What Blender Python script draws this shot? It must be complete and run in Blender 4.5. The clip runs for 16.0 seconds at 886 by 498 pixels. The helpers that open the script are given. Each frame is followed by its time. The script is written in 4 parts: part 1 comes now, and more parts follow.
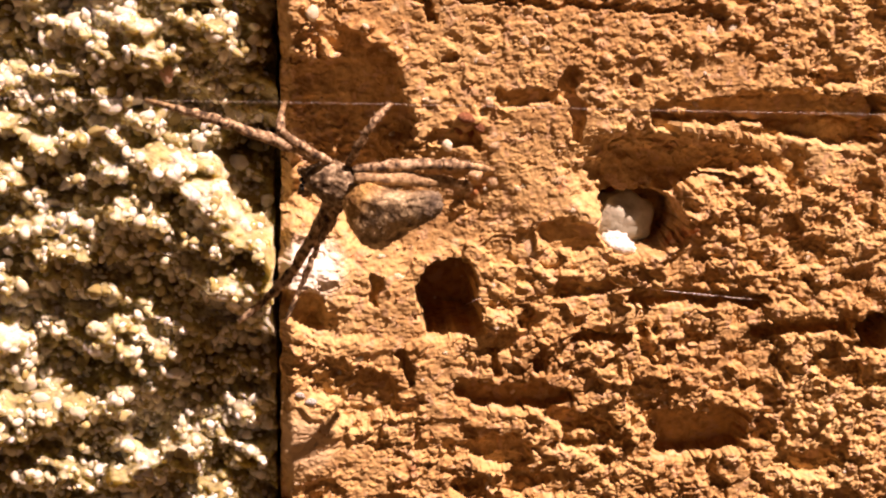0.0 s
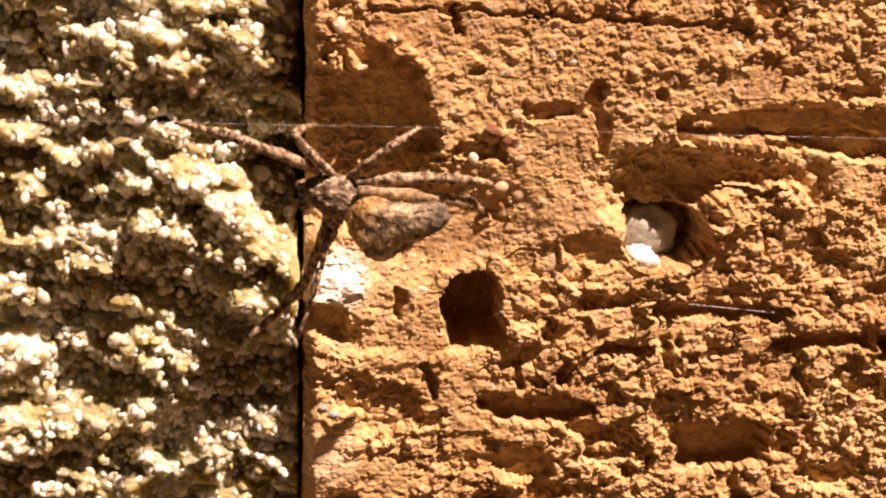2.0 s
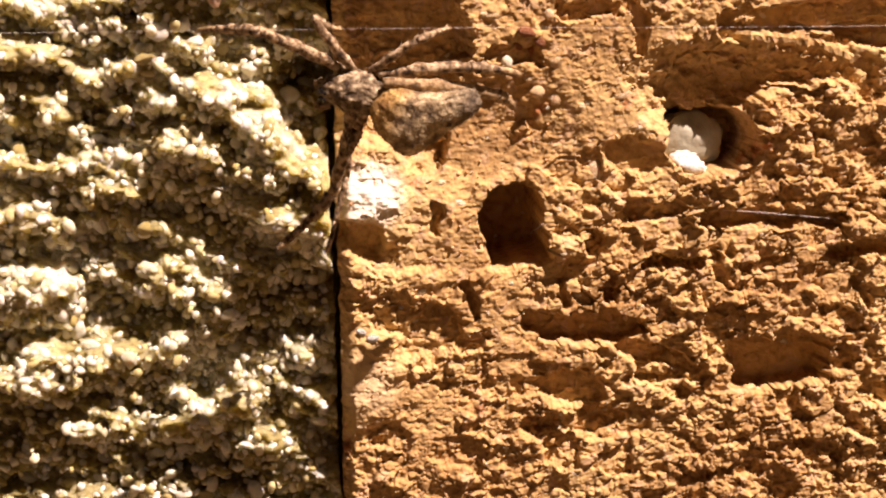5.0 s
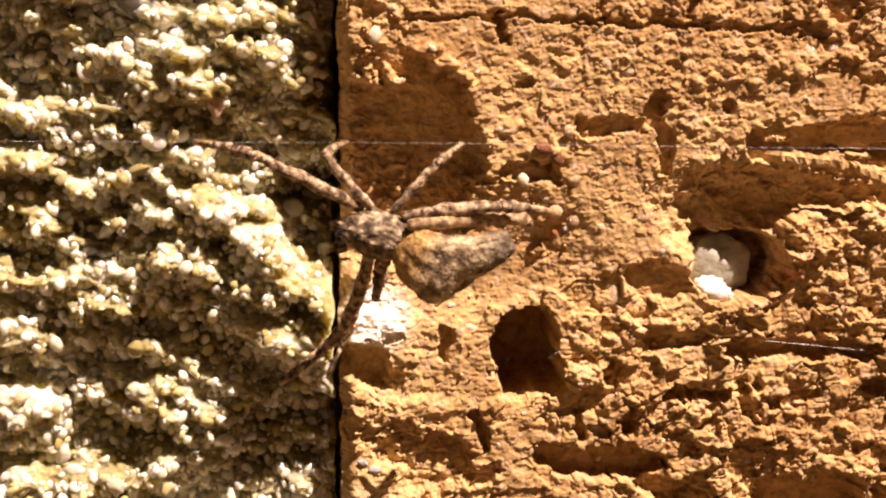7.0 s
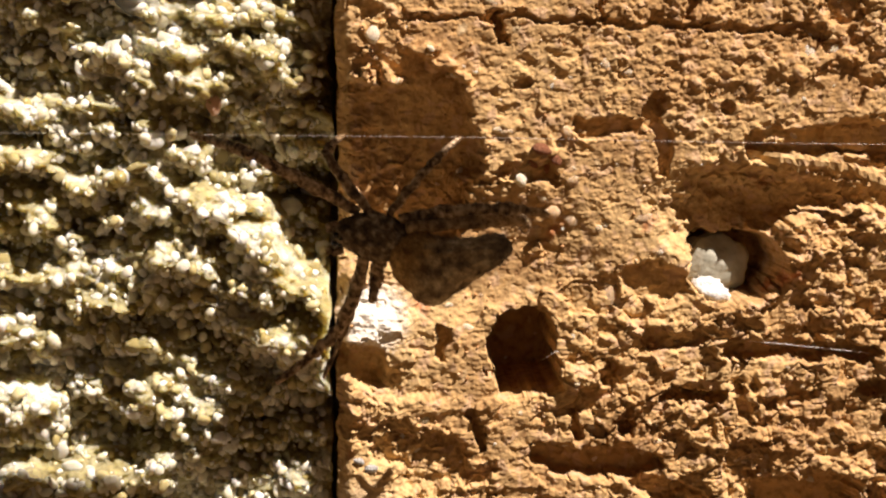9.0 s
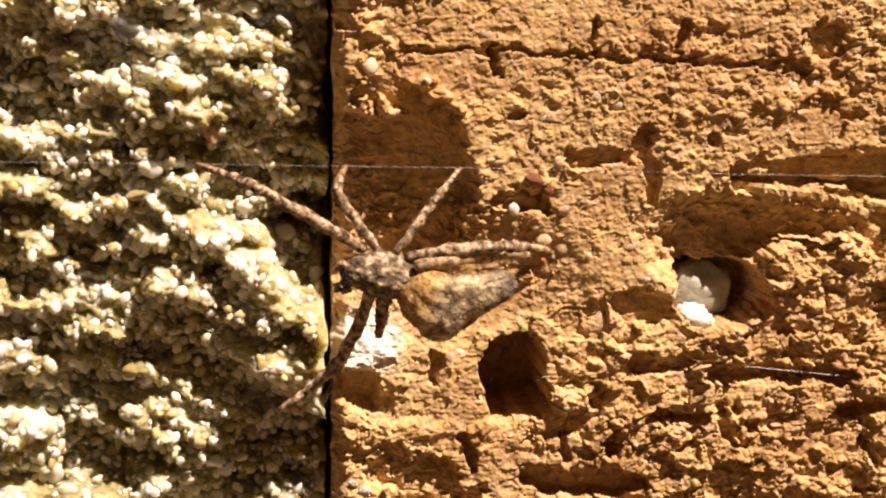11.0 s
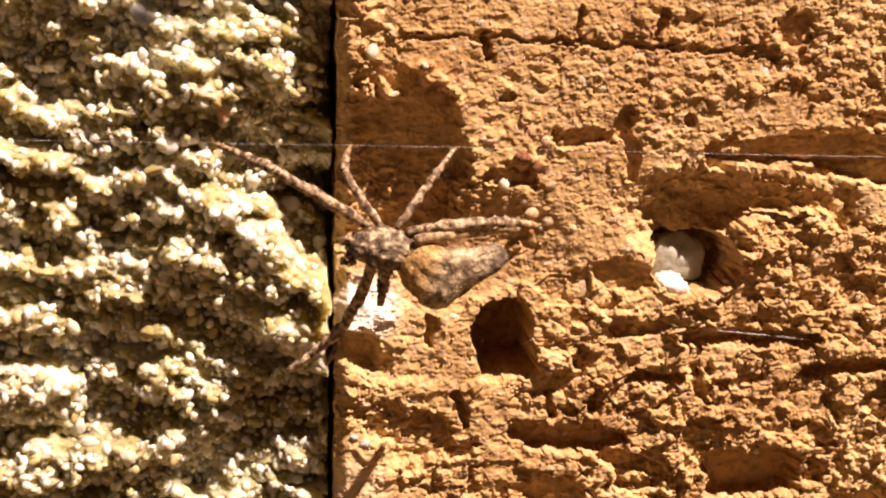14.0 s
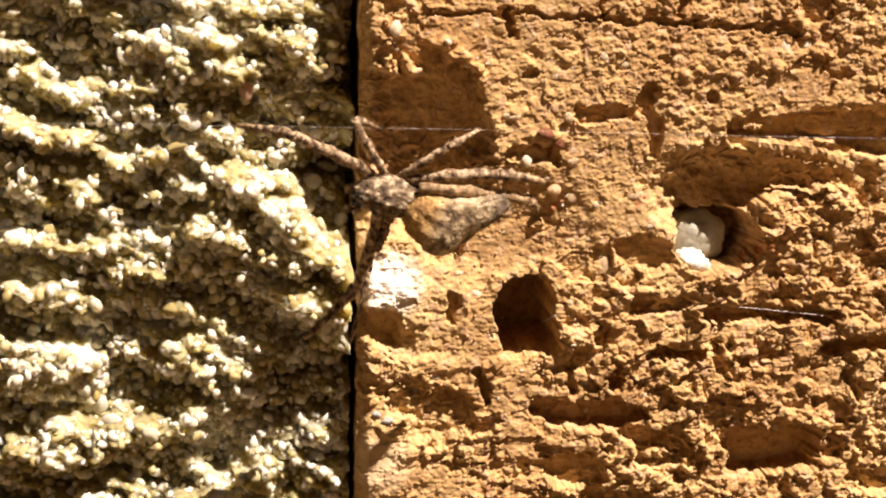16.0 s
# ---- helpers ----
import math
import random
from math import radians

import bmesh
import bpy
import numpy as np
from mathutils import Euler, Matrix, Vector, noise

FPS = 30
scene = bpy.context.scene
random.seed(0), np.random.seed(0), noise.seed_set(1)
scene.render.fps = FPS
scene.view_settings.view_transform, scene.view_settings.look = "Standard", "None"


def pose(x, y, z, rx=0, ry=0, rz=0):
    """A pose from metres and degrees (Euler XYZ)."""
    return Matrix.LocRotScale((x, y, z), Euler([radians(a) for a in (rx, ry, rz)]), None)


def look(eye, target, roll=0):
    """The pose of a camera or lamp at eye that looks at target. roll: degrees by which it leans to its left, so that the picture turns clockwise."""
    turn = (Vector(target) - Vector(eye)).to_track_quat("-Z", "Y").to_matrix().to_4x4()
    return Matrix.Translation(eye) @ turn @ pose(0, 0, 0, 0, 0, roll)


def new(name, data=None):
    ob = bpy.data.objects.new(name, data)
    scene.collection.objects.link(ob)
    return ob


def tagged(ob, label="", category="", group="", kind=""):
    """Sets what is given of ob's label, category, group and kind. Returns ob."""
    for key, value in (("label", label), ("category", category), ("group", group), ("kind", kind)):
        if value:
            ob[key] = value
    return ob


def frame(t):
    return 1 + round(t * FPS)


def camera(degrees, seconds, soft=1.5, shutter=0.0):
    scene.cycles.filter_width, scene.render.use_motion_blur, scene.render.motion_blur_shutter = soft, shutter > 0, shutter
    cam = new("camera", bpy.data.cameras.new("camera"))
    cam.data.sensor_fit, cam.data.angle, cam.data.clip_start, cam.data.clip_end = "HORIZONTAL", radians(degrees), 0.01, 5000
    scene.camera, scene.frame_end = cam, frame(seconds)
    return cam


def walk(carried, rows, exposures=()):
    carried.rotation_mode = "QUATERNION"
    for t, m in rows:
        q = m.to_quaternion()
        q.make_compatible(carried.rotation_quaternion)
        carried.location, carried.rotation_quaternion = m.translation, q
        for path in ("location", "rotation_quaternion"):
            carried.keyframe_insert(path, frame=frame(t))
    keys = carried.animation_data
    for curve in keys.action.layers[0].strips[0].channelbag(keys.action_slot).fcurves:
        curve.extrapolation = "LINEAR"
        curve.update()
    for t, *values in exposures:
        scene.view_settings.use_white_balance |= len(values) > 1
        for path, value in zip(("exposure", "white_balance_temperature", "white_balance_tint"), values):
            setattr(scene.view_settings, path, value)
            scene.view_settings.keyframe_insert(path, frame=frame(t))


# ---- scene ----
# Lengths below are in millimetres unless a name says otherwise; MM turns them into metres.
MM = 0.001

# ---- camera ----
cam = camera(32.0, 16.0, soft=2.1, shutter=0.5)
PATH = [
    (0, pose(-0.002353, -0.042476, 0.010051, 75.467, -1.271, -5.227)),
    (0.5, pose(-0.002770, -0.042267, 0.010332, 75.208, -1.443, -5.100)),
    (1, pose(-0.003165, -0.042139, 0.010543, 75.046, -1.549, -5.382)),
    (1.5, pose(-0.003574, -0.042056, 0.010698, 74.930, -1.686, -5.873)),
    (2, pose(-0.003712, -0.042041, 0.010559, 75.176, -1.728, -6.021)),
    (2.5, pose(-0.003862, -0.042053, 0.010336, 75.505, -1.761, -6.198)),
    (3, pose(-0.003960, -0.042098, 0.010076, 75.875, -1.738, -6.312)),
    (3.5, pose(-0.004175, -0.042094, 0.009875, 75.878, -1.533, -6.581)),
    (3.7, pose(-0.004179, -0.042203, 0.009595, 75.523, -1.149, -6.602)),
    (5.8, pose(-0.002880, -0.040320, 0.004189, 81.341, 0.907, -4.112)),
    (6, pose(-0.002799, -0.039939, 0.004304, 81.876, 0.731, -3.898)),
    (6.5, pose(-0.002713, -0.039227, 0.005305, 81.781, 0.269, -3.660)),
    (7, pose(-0.002999, -0.038916, 0.006258, 81.213, -0.213, -4.071)),
    (7.5, pose(-0.002914, -0.038811, 0.006882, 80.620, -0.516, -3.963)),
    (8, pose(-0.002773, -0.038829, 0.006820, 80.559, -0.557, -3.779)),
    (8.5, pose(-0.002571, -0.038860, 0.006625, 80.367, -0.480, -3.507)),
    (9, pose(-0.002706, -0.038841, 0.006846, 80.347, -0.486, -3.702)),
    (9.2, pose(-0.003062, -0.038819, 0.006950, 80.600, -0.623, -4.179)),
    (11.3, pose(-0.004592, -0.039689, 0.008083, 79.825, -1.127, -6.472)),
    (11.5, pose(-0.004683, -0.039988, 0.008257, 79.567, -1.175, -6.607)),
    (12, pose(-0.004720, -0.041260, 0.008510, 79.220, -1.305, -6.773)),
    (12.5, pose(-0.004912, -0.042087, 0.008753, 78.885, -1.363, -7.040)),
    (13, pose(-0.004871, -0.042402, 0.008898, 78.651, -1.430, -6.870)),
    (13.5, pose(-0.004952, -0.042372, 0.008895, 78.547, -1.405, -6.785)),
    (14, pose(-0.005104, -0.042346, 0.008920, 78.378, -1.442, -6.783)),
    (14.5, pose(-0.005409, -0.042334, 0.008884, 78.237, -1.460, -6.977)),
    (15, pose(-0.005567, -0.042321, 0.008845, 78.060, -1.426, -6.997)),
    (15.5, pose(-0.005696, -0.042299, 0.008815, 77.870, -1.387, -6.954)),
    (16, pose(-0.005926, -0.042301, 0.008709, 77.783, -1.418, -7.045)),
]
walk(cam, PATH, [(0, 1.07, 7470, 44), (1, 1.07, 7320, 40), (2, 1.07, 7220, 38), (3.5, 1.07, 6910, 28), (6.5, 1.16, 7010, 33), (8, 1.09, 6520, 20), (9, 0.94, 6120, 16), (11.5, 1.10, 6910, 26), (12.5, 1.12, 7010, 33), (13.5, 1.13, 7010, 33), (14.5, 1.18, 6860, 27), (16, 1.17, 6560, 20)])

# ---- light ----
SUN_WAY = Vector((0.39, -0.335, 0.857)).normalized()   # from the wall towards the sun
world = bpy.data.worlds.new("sky")
scene.world = world
world.use_nodes = True
sky = world.node_tree.nodes.new("ShaderNodeTexSky")
sky.sky_type, sky.sun_disc = "NISHITA", False
sky.sun_elevation = math.asin(SUN_WAY.z)
sky.sun_rotation = math.atan2(SUN_WAY.x, SUN_WAY.y)
world.node_tree.links.new(sky.outputs[0], world.node_tree.nodes["Background"].inputs[0])
world.node_tree.nodes["Background"].inputs[1].default_value = 0.00140
sun = new("sun", bpy.data.lights.new("sun", "SUN"))
sun.data.energy, sun.data.angle, sun.data.color = 5.0, radians(0.53), (1.0, 0.87, 0.74)
sun.matrix_world = look(SUN_WAY * 0.5, (0, 0, 0))


# ---- materials ----
def material(name, rough=0.8, spec=0.3):
    m = bpy.data.materials.new(name)
    m.use_nodes = True
    b = m.node_tree.nodes["Principled BSDF"]
    b.inputs["Roughness"].default_value = rough
    b.inputs["Specular IOR Level"].default_value = spec
    return m, m.node_tree.nodes, m.node_tree.links, b


def noise_node(nodes, links, scale, detail=4.0, stretch=(1, 1, 1)):
    co, mp, n = nodes.new("ShaderNodeTexCoord"), nodes.new("ShaderNodeMapping"), nodes.new("ShaderNodeTexNoise")
    mp.inputs["Scale"].default_value = stretch
    links.new(co.outputs["Object"], mp.inputs["Vector"])
    links.new(mp.outputs[0], n.inputs["Vector"])
    n.inputs["Scale"].default_value, n.inputs["Detail"].default_value = scale, detail
    return n.outputs["Fac"]


def ramp(nodes, links, fac, *stops):
    r = nodes.new("ShaderNodeValToRGB")
    while len(r.color_ramp.elements) < len(stops):
        r.color_ramp.elements.new(0.5)
    for e, (at, colour) in zip(r.color_ramp.elements, stops):
        e.position, e.color = at, (*colour, 1)
    links.new(fac, r.inputs[0])
    return r.outputs[0]


def blend(nodes, links, fac, a, b, how="MIX"):
    n = nodes.new("ShaderNodeMix")
    n.data_type, n.blend_type = "RGBA", how
    if isinstance(fac, (int, float)):
        n.inputs[0].default_value = fac
    else:
        links.new(fac, n.inputs[0])
    for socket, value in ((n.inputs[6], a), (n.inputs[7], b)):
        if isinstance(value, tuple):
            socket.default_value = (*value, 1)
        else:
            links.new(value, socket)
    return n.outputs[2]


def bump(nodes, links, b, height, depth, strength=1.0):
    n = nodes.new("ShaderNodeBump")
    n.inputs["Strength"].default_value, n.inputs["Distance"].default_value = strength, depth
    links.new(height, n.inputs["Height"])
    links.new(n.outputs[0], b.inputs["Normal"])


def spot(nodes, links, x, z, size):
    """1 inside a ragged spot round a place on the wall, 0 outside it."""
    geo, sub, wob, add, length = (nodes.new("ShaderNode" + k) for k in ("NewGeometry", "VectorMath", "TexNoise", "VectorMath", "VectorMath"))
    sub.operation, add.operation, length.operation = "SUBTRACT", "MULTIPLY_ADD", "LENGTH"
    wob.inputs["Scale"].default_value = 900.0
    links.new(geo.outputs["Position"], sub.inputs[0])
    sub.inputs[1].default_value = (x * MM + 0.5 * MM, 0.5 * MM, z * MM + 0.5 * MM)
    links.new(wob.outputs["Color"], add.inputs[0])
    add.inputs[1].default_value = (MM, MM, MM)
    links.new(sub.outputs[0], add.inputs[2])
    links.new(add.outputs[0], length.inputs[0])
    r = nodes.new("ShaderNodeMapRange")
    r.inputs["From Min"].default_value, r.inputs["From Max"].default_value = size * MM, size * MM * 0.55
    links.new(length.outputs["Value"], r.inputs["Value"])
    return r.outputs[0]


def make_clay():
    m, n, l, b = material("fired_clay", 0.9, 0.2)
    broad = ramp(n, l, noise_node(n, l, 260, 3), (0.3, (0.40, 0.232, 0.090)), (0.55, (0.515, 0.335, 0.142)), (0.75, (0.61, 0.435, 0.200)))
    fine = ramp(n, l, noise_node(n, l, 4200, 5), (0.3, (0.62, 0.55, 0.5)), (0.5, (1, 1, 1)), (0.72, (1.25, 1.2, 1.1)))
    colour = blend(n, l, 1.0, broad, fine, "MULTIPLY")
    red = ramp(n, l, noise_node(n, l, 620, 4), (0.67, (0, 0, 0)), (0.75, (1, 1, 1)))
    colour = blend(n, l, red, colour, (0.40, 0.13, 0.045))
    pale = ramp(n, l, noise_node(n, l, 1500, 3), (0.66, (0, 0, 0)), (0.74, (1, 1, 1)))
    colour = blend(n, l, pale, colour, (0.62, 0.46, 0.25))
    rosy = ramp(n, l, noise_node(n, l, 2400, 2), (0.56, (0, 0, 0)), (0.64, (0.8, 0.8, 0.8)))
    colour = blend(n, l, rosy, colour, (0.54, 0.35, 0.195))
    colour = blend(n, l, spot(n, l, -1.98, -1.55, 1.1), colour, (0.88, 0.81, 0.68))
    colour = blend(n, l, spot(n, l, -2.20, -6.83, 1.1), colour, (0.66, 0.48, 0.27))
    l.new(colour, b.inputs["Base Color"])
    bump(n, l, b, noise_node(n, l, 12000, 4), 0.00004, 0.6)
    return m


def make_cement():
    m, n, l, b = material("sandy_cement", 0.85, 0.3)
    broad = ramp(n, l, noise_node(n, l, 500, 4), (0.3, (0.21, 0.17, 0.060)), (0.5, (0.39, 0.335, 0.160)), (0.70, (0.70, 0.66, 0.50)))
    fine = ramp(n, l, noise_node(n, l, 5200, 5), (0.3, (0.55, 0.52, 0.45)), (0.5, (1, 1, 1)), (0.7, (1.3, 1.3, 1.25)))
    l.new(blend(n, l, 1.0, broad, fine, "MULTIPLY"), b.inputs["Base Color"])
    b.inputs["Subsurface Weight"].default_value = 0.8
    b.inputs["Subsurface Radius"].default_value = (0.0012, 0.001, 0.0005)
    b.inputs["Subsurface Scale"].default_value = 1.0
    bump(n, l, b, noise_node(n, l, 7000, 6), 0.00008, 1.0)
    return m


def make_quartz(name, per_island, tones, clear=0.0):
    m, n, l, b = material(name, 0.16, 0.55)
    if per_island:
        chance = n.new("ShaderNodeNewGeometry").outputs["Random Per Island"]
    else:
        chance = n.new("ShaderNodeObjectInfo").outputs["Random"]
    base = ramp(n, l, chance, *tones)
    cloud = ramp(n, l, noise_node(n, l, 3500, 3), (0.3, (0.8, 0.77, 0.7)), (0.6, (1.0, 1.0, 1.0)))
    l.new(blend(n, l, 1.0, base, cloud, "MULTIPLY"), b.inputs["Base Color"])
    b.inputs["Transmission Weight"].default_value = clear
    b.inputs["IOR"].default_value = 1.4
    b.inputs["Subsurface Weight"].default_value = 0.5
    b.inputs["Subsurface Radius"].default_value = (0.00016, 0.00014, 0.0001)
    b.inputs["Subsurface Scale"].default_value = 1.0
    bump(n, l, b, noise_node(n, l, 6000, 4), 0.00003, 0.7)
    return m


SAND_TONES = ((0.0, (0.42, 0.34, 0.125)), (0.2, (0.68, 0.61, 0.34)), (0.45, (0.88, 0.86, 0.74)), (0.75, (0.82, 0.77, 0.57)), (1.0, (0.95, 0.94, 0.88)))
CLAY_GRAIN_TONES = ((0.0, (0.64, 0.44, 0.25)), (0.35, (0.74, 0.56, 0.36)), (0.7, (0.80, 0.67, 0.48)), (1.0, (0.86, 0.77, 0.60)))
clay, cement = make_clay(), make_cement()
quartz = make_quartz("quartz_sand", False, SAND_TONES, 0.1)
quartz_mass = make_quartz("quartz_sand_mass", True, SAND_TONES, 0.1)
rosy_quartz = make_quartz("rosy_quartz", False, ((0.0, (0.80, 0.52, 0.36)), (1.0, (0.86, 0.60, 0.44))), 0.1)
clear_quartz = make_quartz("clear_quartz", False, ((0.0, (0.90, 0.92, 0.92)), (1.0, (0.95, 0.96, 0.96))), 0.9)
clay_quartz = make_quartz("quartz_in_clay", False, CLAY_GRAIN_TONES)


def make_crumb():
    m, n, l, b = material("clay_crumbs", 0.9, 0.2)
    tone = ramp(n, l, n.new("ShaderNodeNewGeometry").outputs["Random Per Island"], (0.0, (0.42, 0.21, 0.08)), (0.5, (0.53, 0.31, 0.135)), (0.9, (0.62, 0.41, 0.2)), (1.0, (0.68, 0.52, 0.32)))
    l.new(tone, b.inputs["Base Color"])
    bump(n, l, b, noise_node(n, l, 9000, 5), 0.00005, 0.9)
    return m


def make_lime():
    m, n, l, b = material("white_lime_pebble", 0.7, 0.3)
    l.new(ramp(n, l, noise_node(n, l, 1400, 5), (0.3, (0.26, 0.25, 0.18)), (0.7, (0.5, 0.48, 0.38))), b.inputs["Base Color"])
    bump(n, l, b, noise_node(n, l, 5000, 5), 0.00005, 0.8)
    return m


def make_hide(name, dark, mid, light, spots=2600.0):
    m, n, l, b = material(name, 0.75, 0.35)
    mottle = ramp(n, l, noise_node(n, l, spots, 5), (0.34, dark), (0.5, mid), (0.66, light))
    fine = ramp(n, l, noise_node(n, l, 15000, 3), (0.3, (0.6, 0.6, 0.6)), (0.7, (1.3, 1.3, 1.3)))
    l.new(blend(n, l, 1.0, mottle, fine, "MULTIPLY"), b.inputs["Base Color"])
    bump(n, l, b, noise_node(n, l, 11000, 4), 0.00004, 1.0)
    return m


def make_abdomen_hide():
    m, n, l, b = material("mottled_abdomen", 0.75, 0.35)
    mottle = ramp(n, l, noise_node(n, l, 3000, 4), (0.30, (0.06, 0.038, 0.018)), (0.42, (0.24, 0.165, 0.085)), (0.54, (0.40, 0.30, 0.165)), (0.66, (0.62, 0.50, 0.31)))
    ochre = ramp(n, l, noise_node(n, l, 3000, 4), (0.35, (0.22, 0.11, 0.03)), (0.65, (0.60, 0.38, 0.13)))
    co, sep = n.new("ShaderNodeTexCoord"), n.new("ShaderNodeSeparateXYZ")
    l.new(co.outputs["Object"], sep.inputs[0])
    front = n.new("ShaderNodeMapRange")
    front.inputs["From Min"].default_value, front.inputs["From Max"].default_value = -0.25 * MM, -0.75 * MM
    lean = n.new("ShaderNodeMath")
    lean.operation = "MULTIPLY_ADD"
    lean.inputs[1].default_value = -0.55
    l.new(sep.outputs["Z"], lean.inputs[0])
    l.new(sep.outputs["X"], lean.inputs[2])
    l.new(lean.outputs[0], front.inputs["Value"])
    rear = n.new("ShaderNodeMapRange")
    rear.inputs["From Min"].default_value, rear.inputs["From Max"].default_value = 0.55 * MM, 1.3 * MM
    rear.inputs["To Max"].default_value = 0.7
    l.new(sep.outputs["X"], rear.inputs["Value"])
    colour = blend(n, l, front.outputs[0], mottle, ochre)
    colour = blend(n, l, rear.outputs[0], colour, (0.06, 0.045, 0.035))
    fine = ramp(n, l, noise_node(n, l, 15000, 3), (0.3, (0.6, 0.6, 0.6)), (0.7, (1.3, 1.3, 1.3)))
    l.new(blend(n, l, 1.0, colour, fine, "MULTIPLY"), b.inputs["Base Color"])
    bump(n, l, b, noise_node(n, l, 9000, 5), 0.00006, 1.0)
    return m


crumb_clay, lime = make_crumb(), make_lime()
red_clay = make_hide("red_clay", (0.22, 0.07, 0.03), (0.40, 0.145, 0.06), (0.52, 0.25, 0.11))
lime_crust = make_hide("lime_crust", (0.62, 0.58, 0.5), (0.78, 0.75, 0.68), (0.86, 0.84, 0.78))
carapace_hide = make_hide("carapace_hide", (0.045, 0.026, 0.013), (0.17, 0.115, 0.06), (0.52, 0.42, 0.27), 4600.0)


def make_leg_hide(name, dark, mid, light):
    """Hide with pale and dark rings along the leg."""
    m, n, l, b = material(name, 0.75, 0.35)
    mottle = ramp(n, l, noise_node(n, l, 6500, 4), (0.36, dark), (0.5, mid), (0.64, light))
    rings = ramp(n, l, noise_node(n, l, 1.0, 2, (1500, 150, 150)), (0.36, (0.66, 0.62, 0.58)), (0.5, (0.95, 0.92, 0.88)), (0.62, (1.15, 1.12, 1.08)))
    l.new(blend(n, l, 1.0, mottle, rings, "MULTIPLY"), b.inputs["Base Color"])
    bump(n, l, b, noise_node(n, l, 11000, 4), 0.00004, 1.0)
    return m


leg_hide = make_leg_hide("banded_leg_hide", (0.05, 0.03, 0.016), (0.26, 0.175, 0.095), (0.56, 0.44, 0.29))
pale_leg_hide = make_leg_hide("pale_leg_hide", (0.14, 0.085, 0.04), (0.34, 0.23, 0.115), (0.50, 0.37, 0.21))
abdomen_hide = make_abdomen_hide()
eye_black = material("glossy_eye", 0.08, 0.6)[0]
eye_black.node_tree.nodes["Principled BSDF"].inputs["Base Color"].default_value = (0.012, 0.010, 0.009, 1)
silk = material("silk", 0.35, 0.6)[0]
silk.node_tree.nodes["Principled BSDF"].inputs["Base Color"].default_value = (0.85, 0.82, 0.75, 1)


# ---- relief arithmetic ----
def chance(i, j, seed):
    """A fixed number from 0 to 1 for each lattice cell."""
    v = (i.astype(np.int64) * 374761393 + j.astype(np.int64) * 668265263 + seed * 974634533) & 0xFFFFFFFF
    v = ((v ^ (v >> 13)) * 1274126177) & 0xFFFFFFFF
    v = ((v ^ (v >> 16)) * 2246822519) & 0xFFFFFFFF
    return ((v ^ (v >> 15)) & 0xFFFFFF) / float(0xFFFFFF)


def lattice(x, z, seed):
    i, j = np.floor(x), np.floor(z)
    u, v = x - i, z - j
    u, v = u * u * u * (u * (u * 6 - 15) + 10), v * v * v * (v * (v * 6 - 15) + 10)
    a, b, c, d = chance(i, j, seed), chance(i + 1, j, seed), chance(i, j + 1, seed), chance(i + 1, j + 1, seed)
    return (a + (b - a) * u) * (1 - v) + (c + (d - c) * u) * v - 0.5


def rough(x, z, seed, octaves=4):
    """Fractal noise from about -0.6 to 0.6."""
    out, size = 0, 1.0
    for n in range(octaves):
        out = out + size * lattice(x * 2**n + 17.3 * n, z * 2**n - 9.1 * n, seed + 31 * n)
        size *= 0.5
    return out


def cells(x, z, seed, square=False):
    """Distances to the nearest and second nearest of scattered points, and the nearest one's own number and slant."""
    i, j = np.floor(x), np.floor(z)
    near, next_, own, tilt = np.full(x.shape, 9.0), np.full(x.shape, 9.0), np.zeros(x.shape), np.zeros(x.shape)
    for di in (-1, 0, 1):
        for dj in (-1, 0, 1):
            a, b = i + di, j + dj
            ox, oz = a + chance(a, b, seed) - x, b + chance(a, b, seed + 7) - z
            d = np.maximum(np.abs(ox), np.abs(oz)) if square else np.hypot(ox, oz)
            closer = d < near
            next_ = np.where(closer, near, np.minimum(next_, d))
            own = np.where(closer, chance(a, b, seed + 13), own)
            tilt = np.where(closer, (chance(a, b, seed + 17) - 0.5) * ox + (chance(a, b, seed + 19) - 0.5) * oz, tilt)
            near = np.minimum(near, d)
    return near, next_, own, tilt


def clods(x, z, size, seed, share, rise):
    """Scattered rounded lumps, of which only a share of the cells hold one."""
    near, _, own, tilt = cells(x / size, z / (0.85 * size), seed)
    reach = 0.34 + 0.5 * np.abs(own / share - 0.5)
    return rise * (own < share) * (0.75 + 0.5 * own / share) * np.sqrt(np.clip(1 - (near / reach) ** 2, 0, 1))


def step(v, lo, hi):
    t = np.clip((v - lo) / (hi - lo), 0, 1)
    return t * t * (3 - 2 * t)


